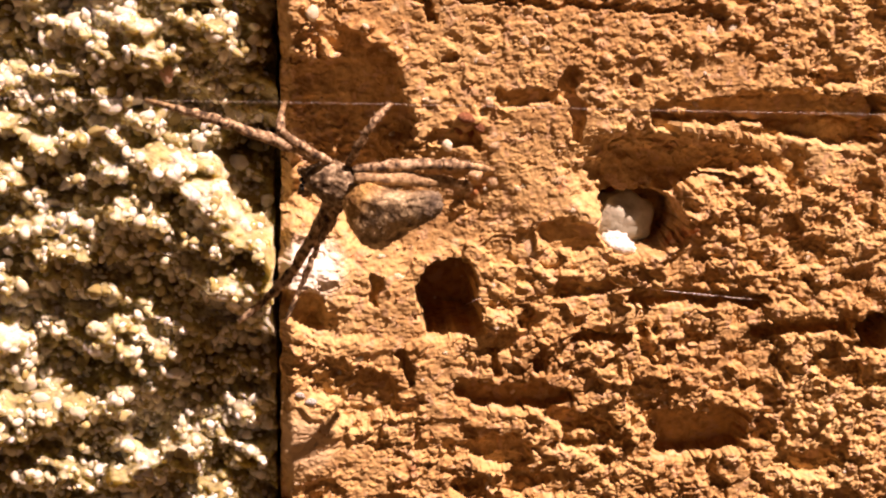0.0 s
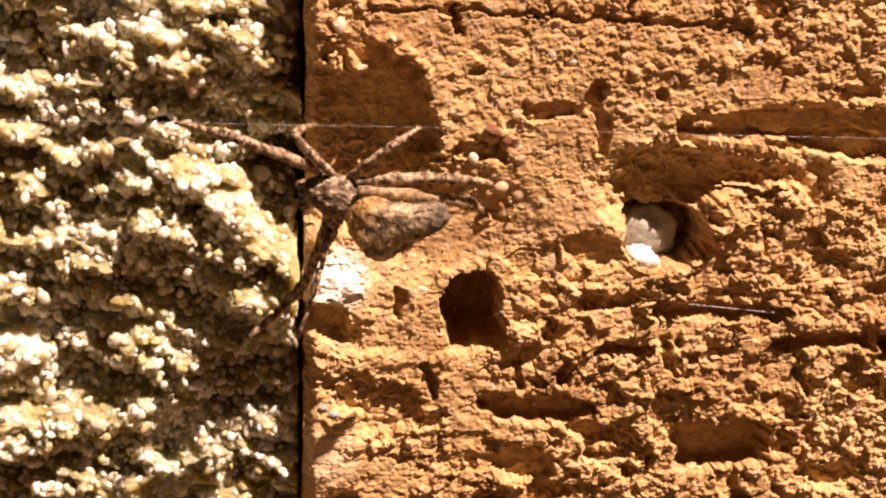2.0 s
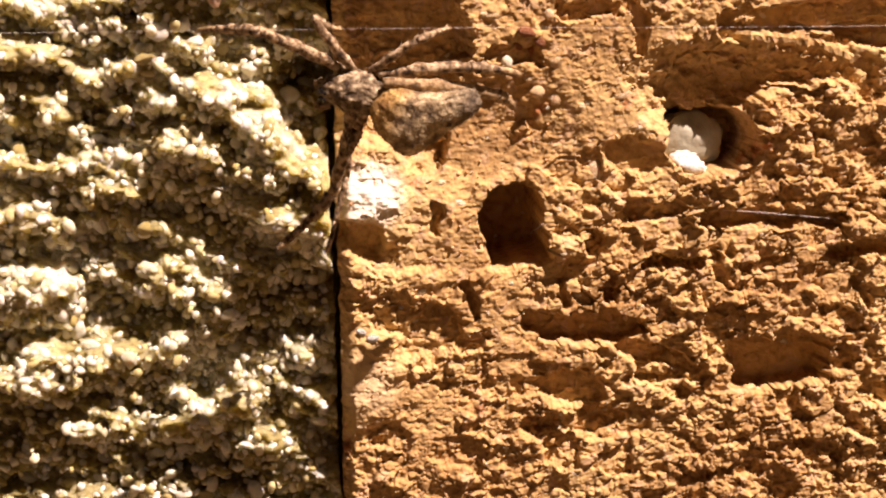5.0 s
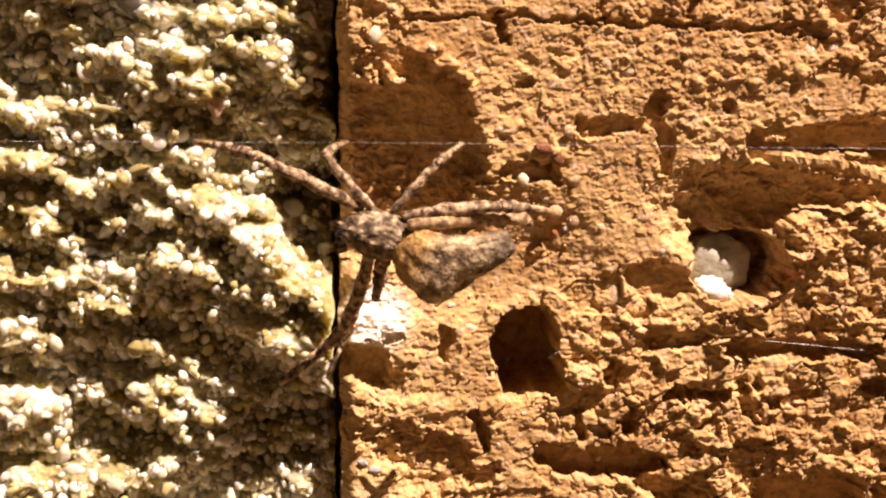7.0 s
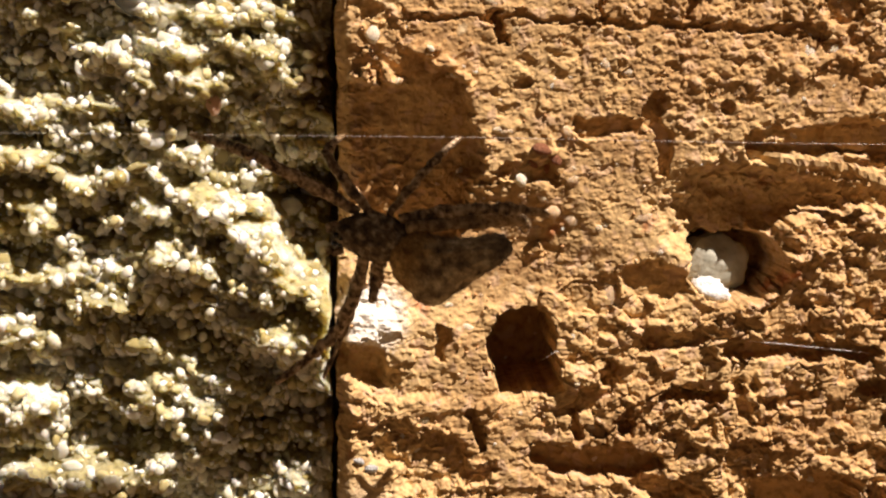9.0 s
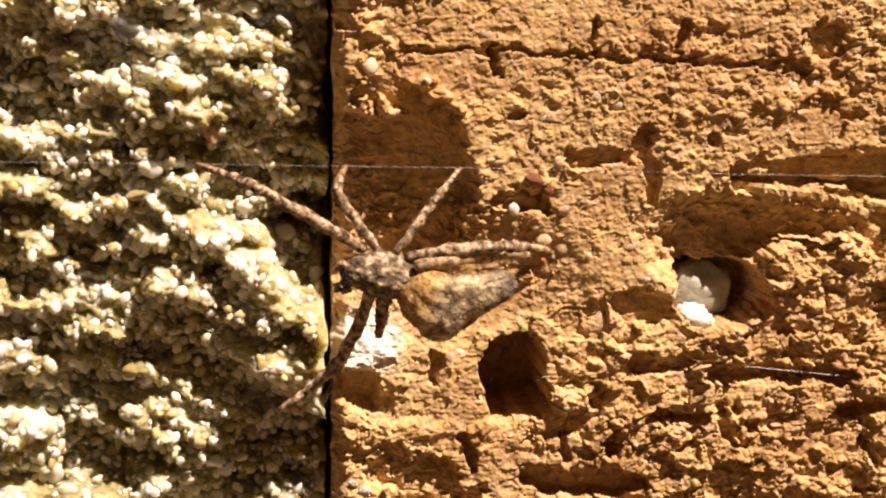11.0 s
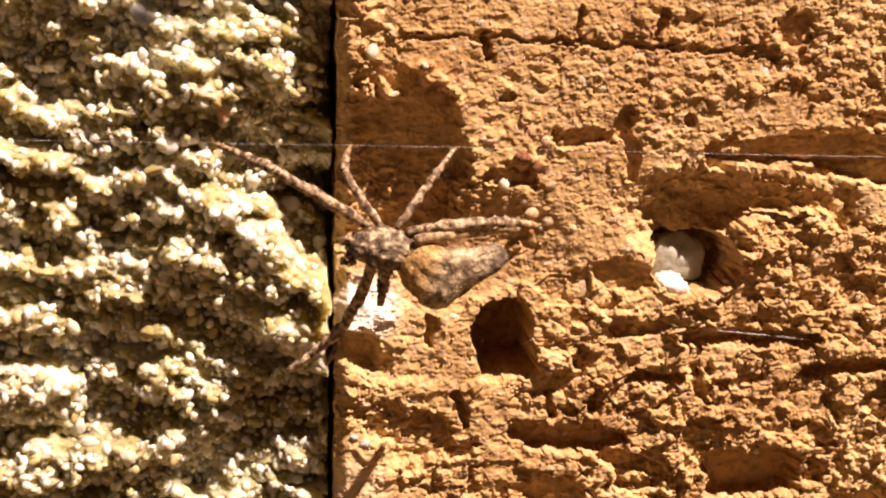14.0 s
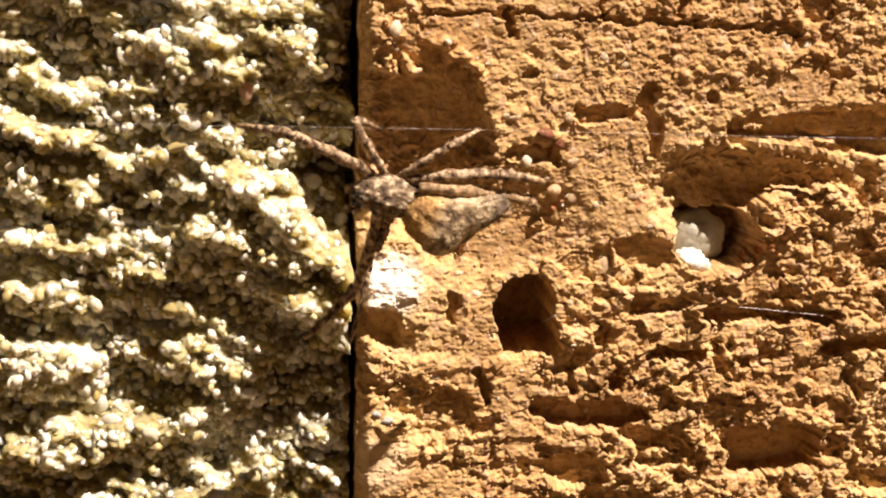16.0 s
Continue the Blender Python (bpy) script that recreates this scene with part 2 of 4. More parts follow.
class Relief:
    """Heights over the wall's plane, to which dents, slots and swellings are added one by one."""

    def __init__(self, X, Z, seed, wobble=0.16, deep=1.0):
        self.X, self.Z = X, Z
        _, _, own, _ = cells(X / 0.22, Z / 0.2, seed + 9)
        self.x = X + wobble * (rough(X / 0.7, Z / 0.5, seed, 4) + 0.35 * (own - 0.5))
        self.z = Z + wobble * (0.7 * rough(X / 0.6 + 40, Z / 0.5, seed + 5, 4) + 0.35 * (0.5 - own))
        self.h = np.zeros(X.shape)
        self.calm = np.zeros(X.shape)
        self.deep = deep

    def inside(self, x, z, rx, rz, tilt, square, soft):
        c, s = math.cos(radians(tilt)), math.sin(radians(tilt))
        dx, dz = self.x - x, self.z - z
        a, b = np.abs(dx * c + dz * s) / rx, np.abs(dz * c - dx * s) / rz
        d = (a**square + b**square) ** (1.0 / square)
        return 1 - step(d, 1 - soft, 1 + soft)

    def pit(self, x, z, rx, rz, depth, tilt=0, square=3, soft=0.12, calm=0.35):
        m = self.inside(x, z, rx, rz, tilt, square, soft)
        self.h = self.h * (1 - m * 0.75) - self.deep * depth * m
        self.calm = np.maximum(self.calm, calm * m)

    def swell(self, x, z, rx, rz, height, tilt=0, square=2, soft=0.5, calm=0.0):
        m = self.inside(x, z, rx, rz, tilt, square, soft)
        self.h = self.h + self.deep * height * m
        self.calm = np.maximum(self.calm, calm * m)

    def patch(self, x, z, rx, rz, height, tilt=0, square=2.5, soft=0.07):
        """A lump that stands at its own height, whatever lies round it."""
        m = self.inside(x, z, rx, rz, tilt, square, soft)
        self.h = self.h * (1 - m) + height * m
        self.calm = self.calm * (1 - m)

    def ramp(self, x, z, rx, rz, top, foot, soft=0.3):
        """A face that leans out from its upper end to its lower one."""
        m = self.inside(x, z, rx, rz, 0, 4, soft)
        t = np.clip((z + rz - self.z) / (2 * rz), 0, 1)
        self.h = self.h * (1 - m) + m * (top + (foot - top) * t)

    def slot(self, x0, z0, x1, z1, half, depth, calm=0.3):
        m = self.along(x0, z0, x1, z1, half, 0.2)
        self.h = self.h * (1 - 0.6 * m) - self.deep * depth * m
        self.calm = np.maximum(self.calm, calm * m)

    def ridge(self, x0, z0, x1, z1, half, height):
        self.h = self.h + self.deep * height * self.along(x0, z0, x1, z1, half, 0.75)

    def along(self, x0, z0, x1, z1, half, soft=0.35):
        dx, dz = x1 - x0, z1 - z0
        t = np.clip(((self.x - x0) * dx + (self.z - z0) * dz) / (dx * dx + dz * dz), 0, 1)
        d = np.hypot(self.x - x0 - t * dx, self.z - z0 - t * dz) / (half * (0.78 + 0.22 * np.sin(np.pi * np.clip(t, 0.12, 0.88))))
        return 1 - step(d, 1 - soft, 1 + soft)


def spread(lo, hi, fine, far_lo, far_hi):
    """Even fine steps from lo to hi, and growing ones out to the far ends."""
    mid = list(np.arange(lo, hi + fine / 2, fine))
    at, gap = mid[-1], fine
    while at < far_hi:
        gap *= 1.25
        at += gap
        mid.append(min(at, far_hi))
    at, gap, low = lo, fine, []
    while at > far_lo:
        gap *= 1.25
        at -= gap
        low.append(max(at, far_lo))
    return np.array(low[::-1] + mid)


def sheet_mesh(name, X, Y, Z, smooth=True):
    """A mesh over a grid of places, in millimetres, that faces the side of the camera."""
    rows, cols = X.shape
    me = bpy.data.meshes.new(name)
    me.vertices.add(rows * cols)
    me.vertices.foreach_set("co", (np.stack([X, Y, Z], -1) * MM).astype(np.float32).ravel())
    k = np.arange(rows * cols).reshape(rows, cols)
    quads = np.stack([k[:-1, :-1], k[:-1, 1:], k[1:, 1:], k[1:, :-1]], -1).reshape(-1, 4)
    me.loops.add(quads.size)
    me.loops.foreach_set("vertex_index", quads.ravel().astype(np.int32))
    me.polygons.add(len(quads))
    me.polygons.foreach_set("loop_start", np.arange(0, quads.size, 4, dtype=np.int32))
    me.polygons.foreach_set("use_smooth", np.full(len(quads), smooth, dtype=bool))
    me.update(calc_edges=True)
    return me


def part(name, bm, mat, parent, label="", smooth=True):
    me = bpy.data.meshes.new(name)
    bm.to_mesh(me)
    bm.free()
    me.materials.append(mat)
    if smooth:
        me.polygons.foreach_set("use_smooth", np.ones(len(me.polygons), dtype=bool))
    ob = new(name, me)
    ob.parent = parent
    return tagged(ob, label)


# ---- the brick ----
FRONT_EDGE = -2.80


def brick_relief(X, Z):
    r = Relief(X, Z, 11, 0.34, 0.55)
    # broad lie of the face
    r.h = 0.15 * rough(X / 7, Z / 4, 21, 3)
    # long cracks and the beds between them
    r.slot(-2.62, 6.02, 3.25, 6.09, 0.08, 0.35)
    r.slot(3.01, 6.05, 6.48, 5.83, 0.09, 0.3)
    r.slot(6.23, 5.86, 9.59, 5.75, 0.08, 0.3)
    r.slot(1.22, 6.02, 1.18, 5.43, 0.12, 0.9)
    r.slot(3.94, 6.91, 3.85, 6.10, 0.13, 0.5)
    r.slot(6.09, 6.99, 6.05, 6.14, 0.16, 0.5)
    r.pit(10.04, 6.44, 0.55, 0.45, 0.5, 20)
    r.slot(10.25, 5.81, 10.56, 3.97, 0.11, 0.2)
    r.slot(10.29, 5.29, 11.50, 4.79, 0.15, 0.12)
    r.pit(10.93, 4.54, 0.35, 0.16, 0.4)
    # shaded hollow where the arris has broken away
    hollow = [(-1.14, 5.43, 0.04), (-0.26, 4.79, 0.2), (0.38, 4.25, 0.4), (0.73, 3.78, 0.55), (0.80, 2.28, 0.86), (0.79, 1.72, 0.92), (0.54, 1.23, 1.0), (0.33, 0.34, 0.92), (0.11, -0.64, 0.45), (-0.35, -1.38, 0.0)][::-1]
    side, deep = (np.interp(r.z, [p[1] for p in hollow], [p[k] for p in hollow]) for k in (0, 2))
    m = 1 - step(r.x - side, -0.1, 0.1)
    r.h = r.h * (1 - m) - m * (1.12 * deep + 0.07 * rough(X / 0.8, Z / 0.7, 35, 3))
    r.calm = np.maximum(r.calm, 0.35 * m * step(deep, 0.2, 0.6))
    for x, z, rx, rz, rise in ((-1.62, 4.62, 0.16, 0.2, 0.9), (-1.35, 4.45, 0.2, 0.16, 0.8), (-2.28, 4.72, 0.16, 0.18, 0.8), (-2.05, 4.45, 0.18, 0.14, 0.8), (-2.1, 5.2, 0.12, 0.1, 0.8), (-0.25, 4.9, 0.2, 0.16, 0.5), (0.15, 4.55, 0.18, 0.14, 0.6), (0.42, 4.2, 0.12, 0.2, 0.6), (-0.7, 5.3, 0.3, 0.14, 0.4)):
        r.swell(x, z, rx, rz, rise)
    r.swell(1.10, -0.05, 2.1, 1.5, -0.75, 0, 2, 0.6, 0.5)
    r.slot(0.45, 1.80, 1.29, 2.09, 0.13, 0.3)
    r.swell(-1.98, 0.18, 1.0, 0.7, -0.25, 0, 2, 0.7)
    # recesses in the upper middle
    r.slot(3.36, 3.38, 4.98, 3.40, 0.2, 0.38)
    r.slot(5.30, 4.07, 5.40, 2.31, 0.22, 0.48)
    r.pit(7.02, 3.84, 0.24, 0.19, 0.7, 0, 2.4)
    r.slot(1.80, 4.43, 2.04, 4.51, 0.12, 0.4)
    r.slot(1.47, 2.28, 2.61, 2.10, 0.22, 0.5)
    r.swell(2.42, 2.69, 0.45, 0.2, 0.2)
    r.slot(7.08, 2.48, 7.24, 1.83, 0.13, 0.4)
    # long split on the far side with its splinter
    r.slot(7.88, 2.94, 14.03, 3.06, 0.42, 1.5, 0.8)
    r.slot(10.29, 3.12, 13.69, 2.99, 0.5, 0.3, 0.8)
    r.slot(11.18, 2.54, 14.09, 2.43, 0.36, 1.5, 0.6)
    r.slot(9.68, 2.34, 12.07, 2.02, 0.28, 0.45, 0.6)
    r.pit(11.78, 1.36, 0.38, 0.55, 0.7)
    # wide cavity below the splinter
    r.pit(8.76, 1.48, 2.6, 0.60, 1.3, -4, 3, 0.6, 0.0)
    r.pit(7.25, 1.09, 1.35, 0.9, 2.0, 10, 2.2, 0.55, 0.1)
    r.pit(7.50, -0.35, 1.2, 0.85, 4.0, 0, 2.4, 0.14)
    for x, z, rx, rz, rise in ((9.2, 0.75, 0.5, 0.3, 0.5), (9.9, 1.0, 0.45, 0.25, 0.6), (10.6, 0.7, 0.5, 0.3, 0.5), (9.5, 0.2, 0.4, 0.3, 0.5), (8.95, -0.1, 0.3, 0.35, 0.5), (11.3, 0.95, 0.4, 0.3, 0.5), (6.1, 0.9, 0.35, 0.3, 0.4), (6.3, 1.7, 0.4, 0.2, 0.5), (7.6, 1.9, 0.5, 0.15, 0.5)):
        r.swell(x, z, rx, rz, rise)
    r.swell(10.79, 1.05, 0.5, 0.25, 0.4)
    # hollows round the tunnel
    r.pit(2.01, -2.59, 0.92, 1.12, 6.4, 8, 3.6, 0.07, 1.0)
    r.patch(3.39, -3.12, 0.52, 0.36, 0.10, -15)
    r.patch(3.03, -2.39, 0.22, 0.3, -0.05, 25)
    r.patch(1.05, -1.71, 0.30, 0.5, -0.02, -20)
    r.patch(2.90, -1.31, 0.45, 0.28, 0.0, -30)
    r.patch(1.18, -3.84, 0.4, 0.22, 0.08, 10)
    r.pit(5.35, -0.73, 0.85, 0.5, 0.6, -8, 3, 0.2, 0.9)
    r.pit(6.02, -2.24, 0.75, 0.25, 0.6, -5)
    r.swell(3.64, -3.16, 0.6, 0.3, 0.45, -10)
    r.swell(5.24, -1.73, 0.75, 0.14, 0.3, -6)
    r.swell(7.74, -1.41, 1.0, 0.16, 0.35, 22)
    r.pit(4.13, -2.99, 0.25, 0.3, 0.7)
    r.pit(3.44, -4.43, 0.16, 0.36, 0.8)
    r.pit(4.66, -4.36, 0.2, 0.45, 0.8)
    r.slot(2.48, -5.40, 5.26, -5.49, 0.40, 1.35, 0.9)
    r.slot(-0.18, -1.96, -0.08, -2.62, 0.18, 0.9)
    r.slot(0.70, -4.14, 0.86, -5.08, 0.18, 0.7)
    r.pit(-0.34, -5.49, 0.8, 0.8, 0.6, 20)
    r.pit(-1.41, -5.05, 0.55, 0.4, 0.35)
    r.pit(0.91, -5.86, 0.4, 0.22, 0.5)
    r.pit(3.56, -7.26, 0.95, 0.52, 0.75, 0, 3, 0.15, 0.9)
    r.slot(2.50, -8.33, 4.88, -8.30, 0.3, 0.7)
    r.slot(5.12, -6.10, 7.21, -6.81, 0.26, 0.6)
    r.slot(5.08, -7.06, 7.92, -7.07, 0.14, 0.45)
    # slots in the lower far part
    r.slot(7.38, -2.51, 11.07, -2.57, 0.26, 1.4, 0.95)
    r.slot(5.59, -3.77, 7.88, -3.62, 0.17, 1.3)
    r.slot(7.77, -3.36, 8.01, -4.40, 0.13, 0.5)
    r.slot(8.58, -3.92, 9.78, -3.82, 0.16, 0.45)
    r.pit(9.72, -6.76, 1.42, 0.72, 2.0, 4, 4, 0.12, 1.0)
    r.pit(11.56, -6.66, 0.3, 0.35, 0.6)
    r.slot(11.14, -3.48, 13.93, -3.39, 0.26, 1.3, 0.9)
    r.slot(11.77, -3.75, 12.14, -5.16, 0.15, 0.55)
    r.pit(12.42, -1.17, 0.6, 0.45, 0.55, 0, 3, 0.25)
    r.pit(9.81, -1.93, 0.16, 0.4, 0.5)
    r.slot(12.34, 3.83, 13.27, 3.92, 0.2, 0.5)
    r.pit(14.92, -3.61, 0.65, 0.6, 4.4, 0, 3, 0.1, 1.0)
    r.pit(13.16, -7.77, 0.75, 0.33, 0.9, 6, 3, 0.15, 0.9)
    r.slot(12.17, -7.66, 13.64, -8.14, 0.15, 0.4)
    r.pit(14.11, 0.36, 0.4, 0.7, 0.45)
    # limy knob under the animal and the broken ground below it
    r.ramp(-1.88, -1.29, 0.95, 1.15, -0.35, 0.24, 0.2)
    r.pit(-2.12, -2.78, 0.62, 0.50, 1.1, -20, 2.2, 0.3, 0.3)
    for x, z, rx, rz, rise in ((-2.35, -1.5, 0.28, 0.25, 0.18), (-1.8, -1.65, 0.3, 0.28, 0.22), (-1.5, -2.1, 0.25, 0.3, 0.25), (-2.5, -1.05, 0.22, 0.22, 0.12), (-1.95, -1.1, 0.25, 0.22, 0.12), (-1.35, -1.5, 0.25, 0.25, 0.2), (-2.1, -2.05, 0.3, 0.2, 0.15)):
        r.swell(x, z, rx, rz, rise)
    r.patch(-1.30, -2.45, 0.3, 0.45, 0.12, 30)
    r.swell(-1.43, -3.95, 1.6, 0.28, 0.35, 4)
    r.swell(-2.20, -6.83, 0.9, 1.2, 0.4, 0, 2, 0.6, 0.3)
    r.swell(-1.81, -5.73, 0.5, 0.2, 0.3, -20)
    r.swell(1.19, -4.15, 0.3, 0.7, 0.25, -20)
    # blocks, chips, clods and crumbs of the broken clay
    quiet = 1 - 0.8 * r.calm
    wx, wz = X + 0.10 * rough(X / 0.35, Z / 0.35, 71, 3), Z + 0.08 * rough(X / 0.35, Z / 0.35, 72, 3)
    broken = step(rough(X / 2.6, Z / 1.9, 61, 3), -0.12, 0.22)
    broken *= 1 - 0.6 * step(X, 0.5, 2.0) * step(Z, 2.2, 3.2) * (1 - 0.5 * step(X, 8.0, 10.0))
    blocky = np.clip(0.10 + 0.45 * broken + 0.8 * step(X, 1.0, 4.5) * step(-Z, -0.5, 2.0), 0, 1)
    for tall, long, seed, rise in ((0.85, 1.05, 84, 0.21), (0.42, 0.55, 86, 0.13), (0.22, 0.30, 88, 0.065)):
        near, far, own, slant = cells(wx / long, wz / tall, seed, True)
        level = np.where(own > 0.78, 0.45, np.where(own < 0.26, -1.0, 0.0))
        r.h += quiet * blocky * rise * (level - 0.5 * (1 - step(far - near, 0.0, 0.10)) * (own > 0.62))
    for size, seed, share, rise in ((0.60, 101, 0.16, 0.13), (0.36, 102, 0.26, 0.085), (0.22, 103, 0.38, 0.055), (0.13, 104, 0.55, 0.031), (0.085, 105, 0.6, 0.015)):
        crowd = 0.35 + 0.65 * broken if size > 0.2 else 0.55 + 0.45 * broken
        r.h += (0.25 + 0.75 * quiet) * crowd * clods(wx, wz, size, seed, share, rise)
    a, b, own, slant = cells(wx / 0.42, wz / 0.30, 82)
    r.h -= quiet * (0.4 + 0.6 * broken) * 0.11 * step(own, 0.86, 0.87) * step(b - a, 0.0, 0.12)
    r.h += 0.012 * rough(X / 0.5, Z / 0.07, 91, 2) + 0.02 * rough(X / 0.4, Z / 0.3, 92, 3) + 0.006 * rough(X / 0.07, Z / 0.06, 93, 1)
    # the worn arris
    edge = X - FRONT_EDGE
    r.h -= 0.35 * (1 - step(edge, 0.0, 0.35))
    return r.h


def build_brick():
    thing = tagged(new("brick"), "weathered orange clay brick with a crumbling pitted face", "brick", "", "structure")
    xs, zs = spread(FRONT_EDGE, 16.8, 0.026, FRONT_EDGE, 60.0), spread(-10.7, 8.0, 0.026, -34.0, 31.0)
    X, Z = np.meshgrid(xs, zs)
    H = brick_relief(X, Z)
    # the side of the brick turns back into the joint
    back = np.linspace(4.5, 0.0, 40, endpoint=False)[None, :]
    side_z = np.repeat(zs[:, None], back.shape[1], 1)
    side_y = -H[:, :1] + back
    ragged = 0.10 * rough(side_z / 0.5, back / 0.6 + 0 * side_z, 93, 4) + 0.12 * rough(side_z / 3.0, 0 * side_z, 94, 2)
    arris = 0.12 * rough(Z / 0.5, 0 * Z, 93, 4) + 0.12 * rough(Z / 3.0, 0 * Z, 94, 2)
    X = X + arris * (1 - step(X - FRONT_EDGE, 0.0, 0.6))
    side_x = X[:, :1] + (ragged - ragged[:, -1:]) + 0.03 * back
    me = sheet_mesh("face", np.hstack([side_x, X]), np.hstack([side_y, -H]), np.hstack([side_z, Z]))
    me.materials.append(clay)
    face = new("face", me)
    face.parent = thing
    core = bmesh.new()
    bmesh.ops.create_cube(core, size=1.0, matrix=Matrix.Translation((28.8 * MM, 24.5 * MM, -1.5 * MM)) @ Matrix.Diagonal((62.2 * MM, 40 * MM, 65 * MM, 1)))
    part("core", core, clay, thing, smooth=False)
    return thing, xs, zs, H


# ---- grains ----
def grain_mesh(name, seed, mat, flat=0.75, lumps=0.16, level=2):
    """One rounded, slightly faceted grain about 1 mm in radius, to be scaled by its object."""
    bm = bmesh.new()
    bmesh.ops.create_icosphere(bm, subdivisions=level, radius=1.0)
    off = Vector((seed * 7.7, seed * 3.1, 1.7))
    cuts = [Vector((math.sin(seed * 3 + k * 2.4), math.cos(seed * 5 + k * 1.9), math.sin(seed + k * 4.1))).normalized() for k in range(14)]
    for v in bm.verts:
        n = v.co.normalized()
        size = 1.0 + lumps * noise.noise(n * 1.4 + off)
        for k, c in enumerate(cuts):
            size = min(size, (0.68 + 0.18 * math.sin(seed + 2.1 * k)) / max(n.dot(c), 0.05))
        v.co = n * size
        v.co.y *= flat
    me = bpy.data.meshes.new(name)
    bm.to_mesh(me)
    bm.free()
    me.materials.append(mat)
    me.polygons.foreach_set("use_smooth", np.ones(len(me.polygons), dtype=bool))
    return me


def height_at(xs, zs, H, x, z):
    i = int(np.clip(np.searchsorted(xs, x), 1, len(xs) - 2))
    j = int(np.clip(np.searchsorted(zs, z), 1, len(zs) - 2))
    return float(H[j - 1 : j + 2, i - 1 : i + 2].mean())


def set_grain(name, me, parent, x, y, z, rx, rz, tilt, label=""):
    ob = new(name, me)
    ob.parent = parent
    ob.location = (x * MM, y * MM, z * MM)
    ob.rotation_euler = (0, radians(tilt), 0)
    ob.scale = (rx * MM, 0.8 * min(rx, rz) * MM, rz * MM)
    return tagged(ob, label)


def mass_mesh(name, unit, mat, places):
    """Many grains in one mesh: places are rows of x, y, z, size and three turns."""
    co = np.zeros(len(unit.vertices) * 3, dtype=np.float32)
    unit.vertices.foreach_get("co", co)
    co = co.reshape(-1, 3)
    tri = np.array([p.vertices[:] for p in unit.polygons], dtype=np.int32)
    all_co, all_tri = [], []
    for k, (x, y, z, size, a, b, c) in enumerate(places):
        m = np.array(Euler((a, b, c)).to_matrix())
        all_co.append((co * (1.0, 0.65 + 0.45 * abs(math.sin(a * 5)), 0.6 + 0.4 * abs(math.sin(b * 7)))) @ m.T * size + (x, y, z))
        all_tri.append(tri + k * len(co))
    co, tri = np.concatenate(all_co) * MM, np.concatenate(all_tri)
    me = bpy.data.meshes.new(name)
    me.vertices.add(len(co))
    me.vertices.foreach_set("co", co.astype(np.float32).ravel())
    me.loops.add(tri.size)
    me.loops.foreach_set("vertex_index", tri.ravel())
    me.polygons.add(len(tri))
    me.polygons.foreach_set("loop_start", np.arange(0, tri.size, 3, dtype=np.int32))
    me.polygons.foreach_set("use_smooth", np.ones(len(tri), dtype=bool))
    me.update(calc_edges=True)
    me.materials.append(mat)
    return me


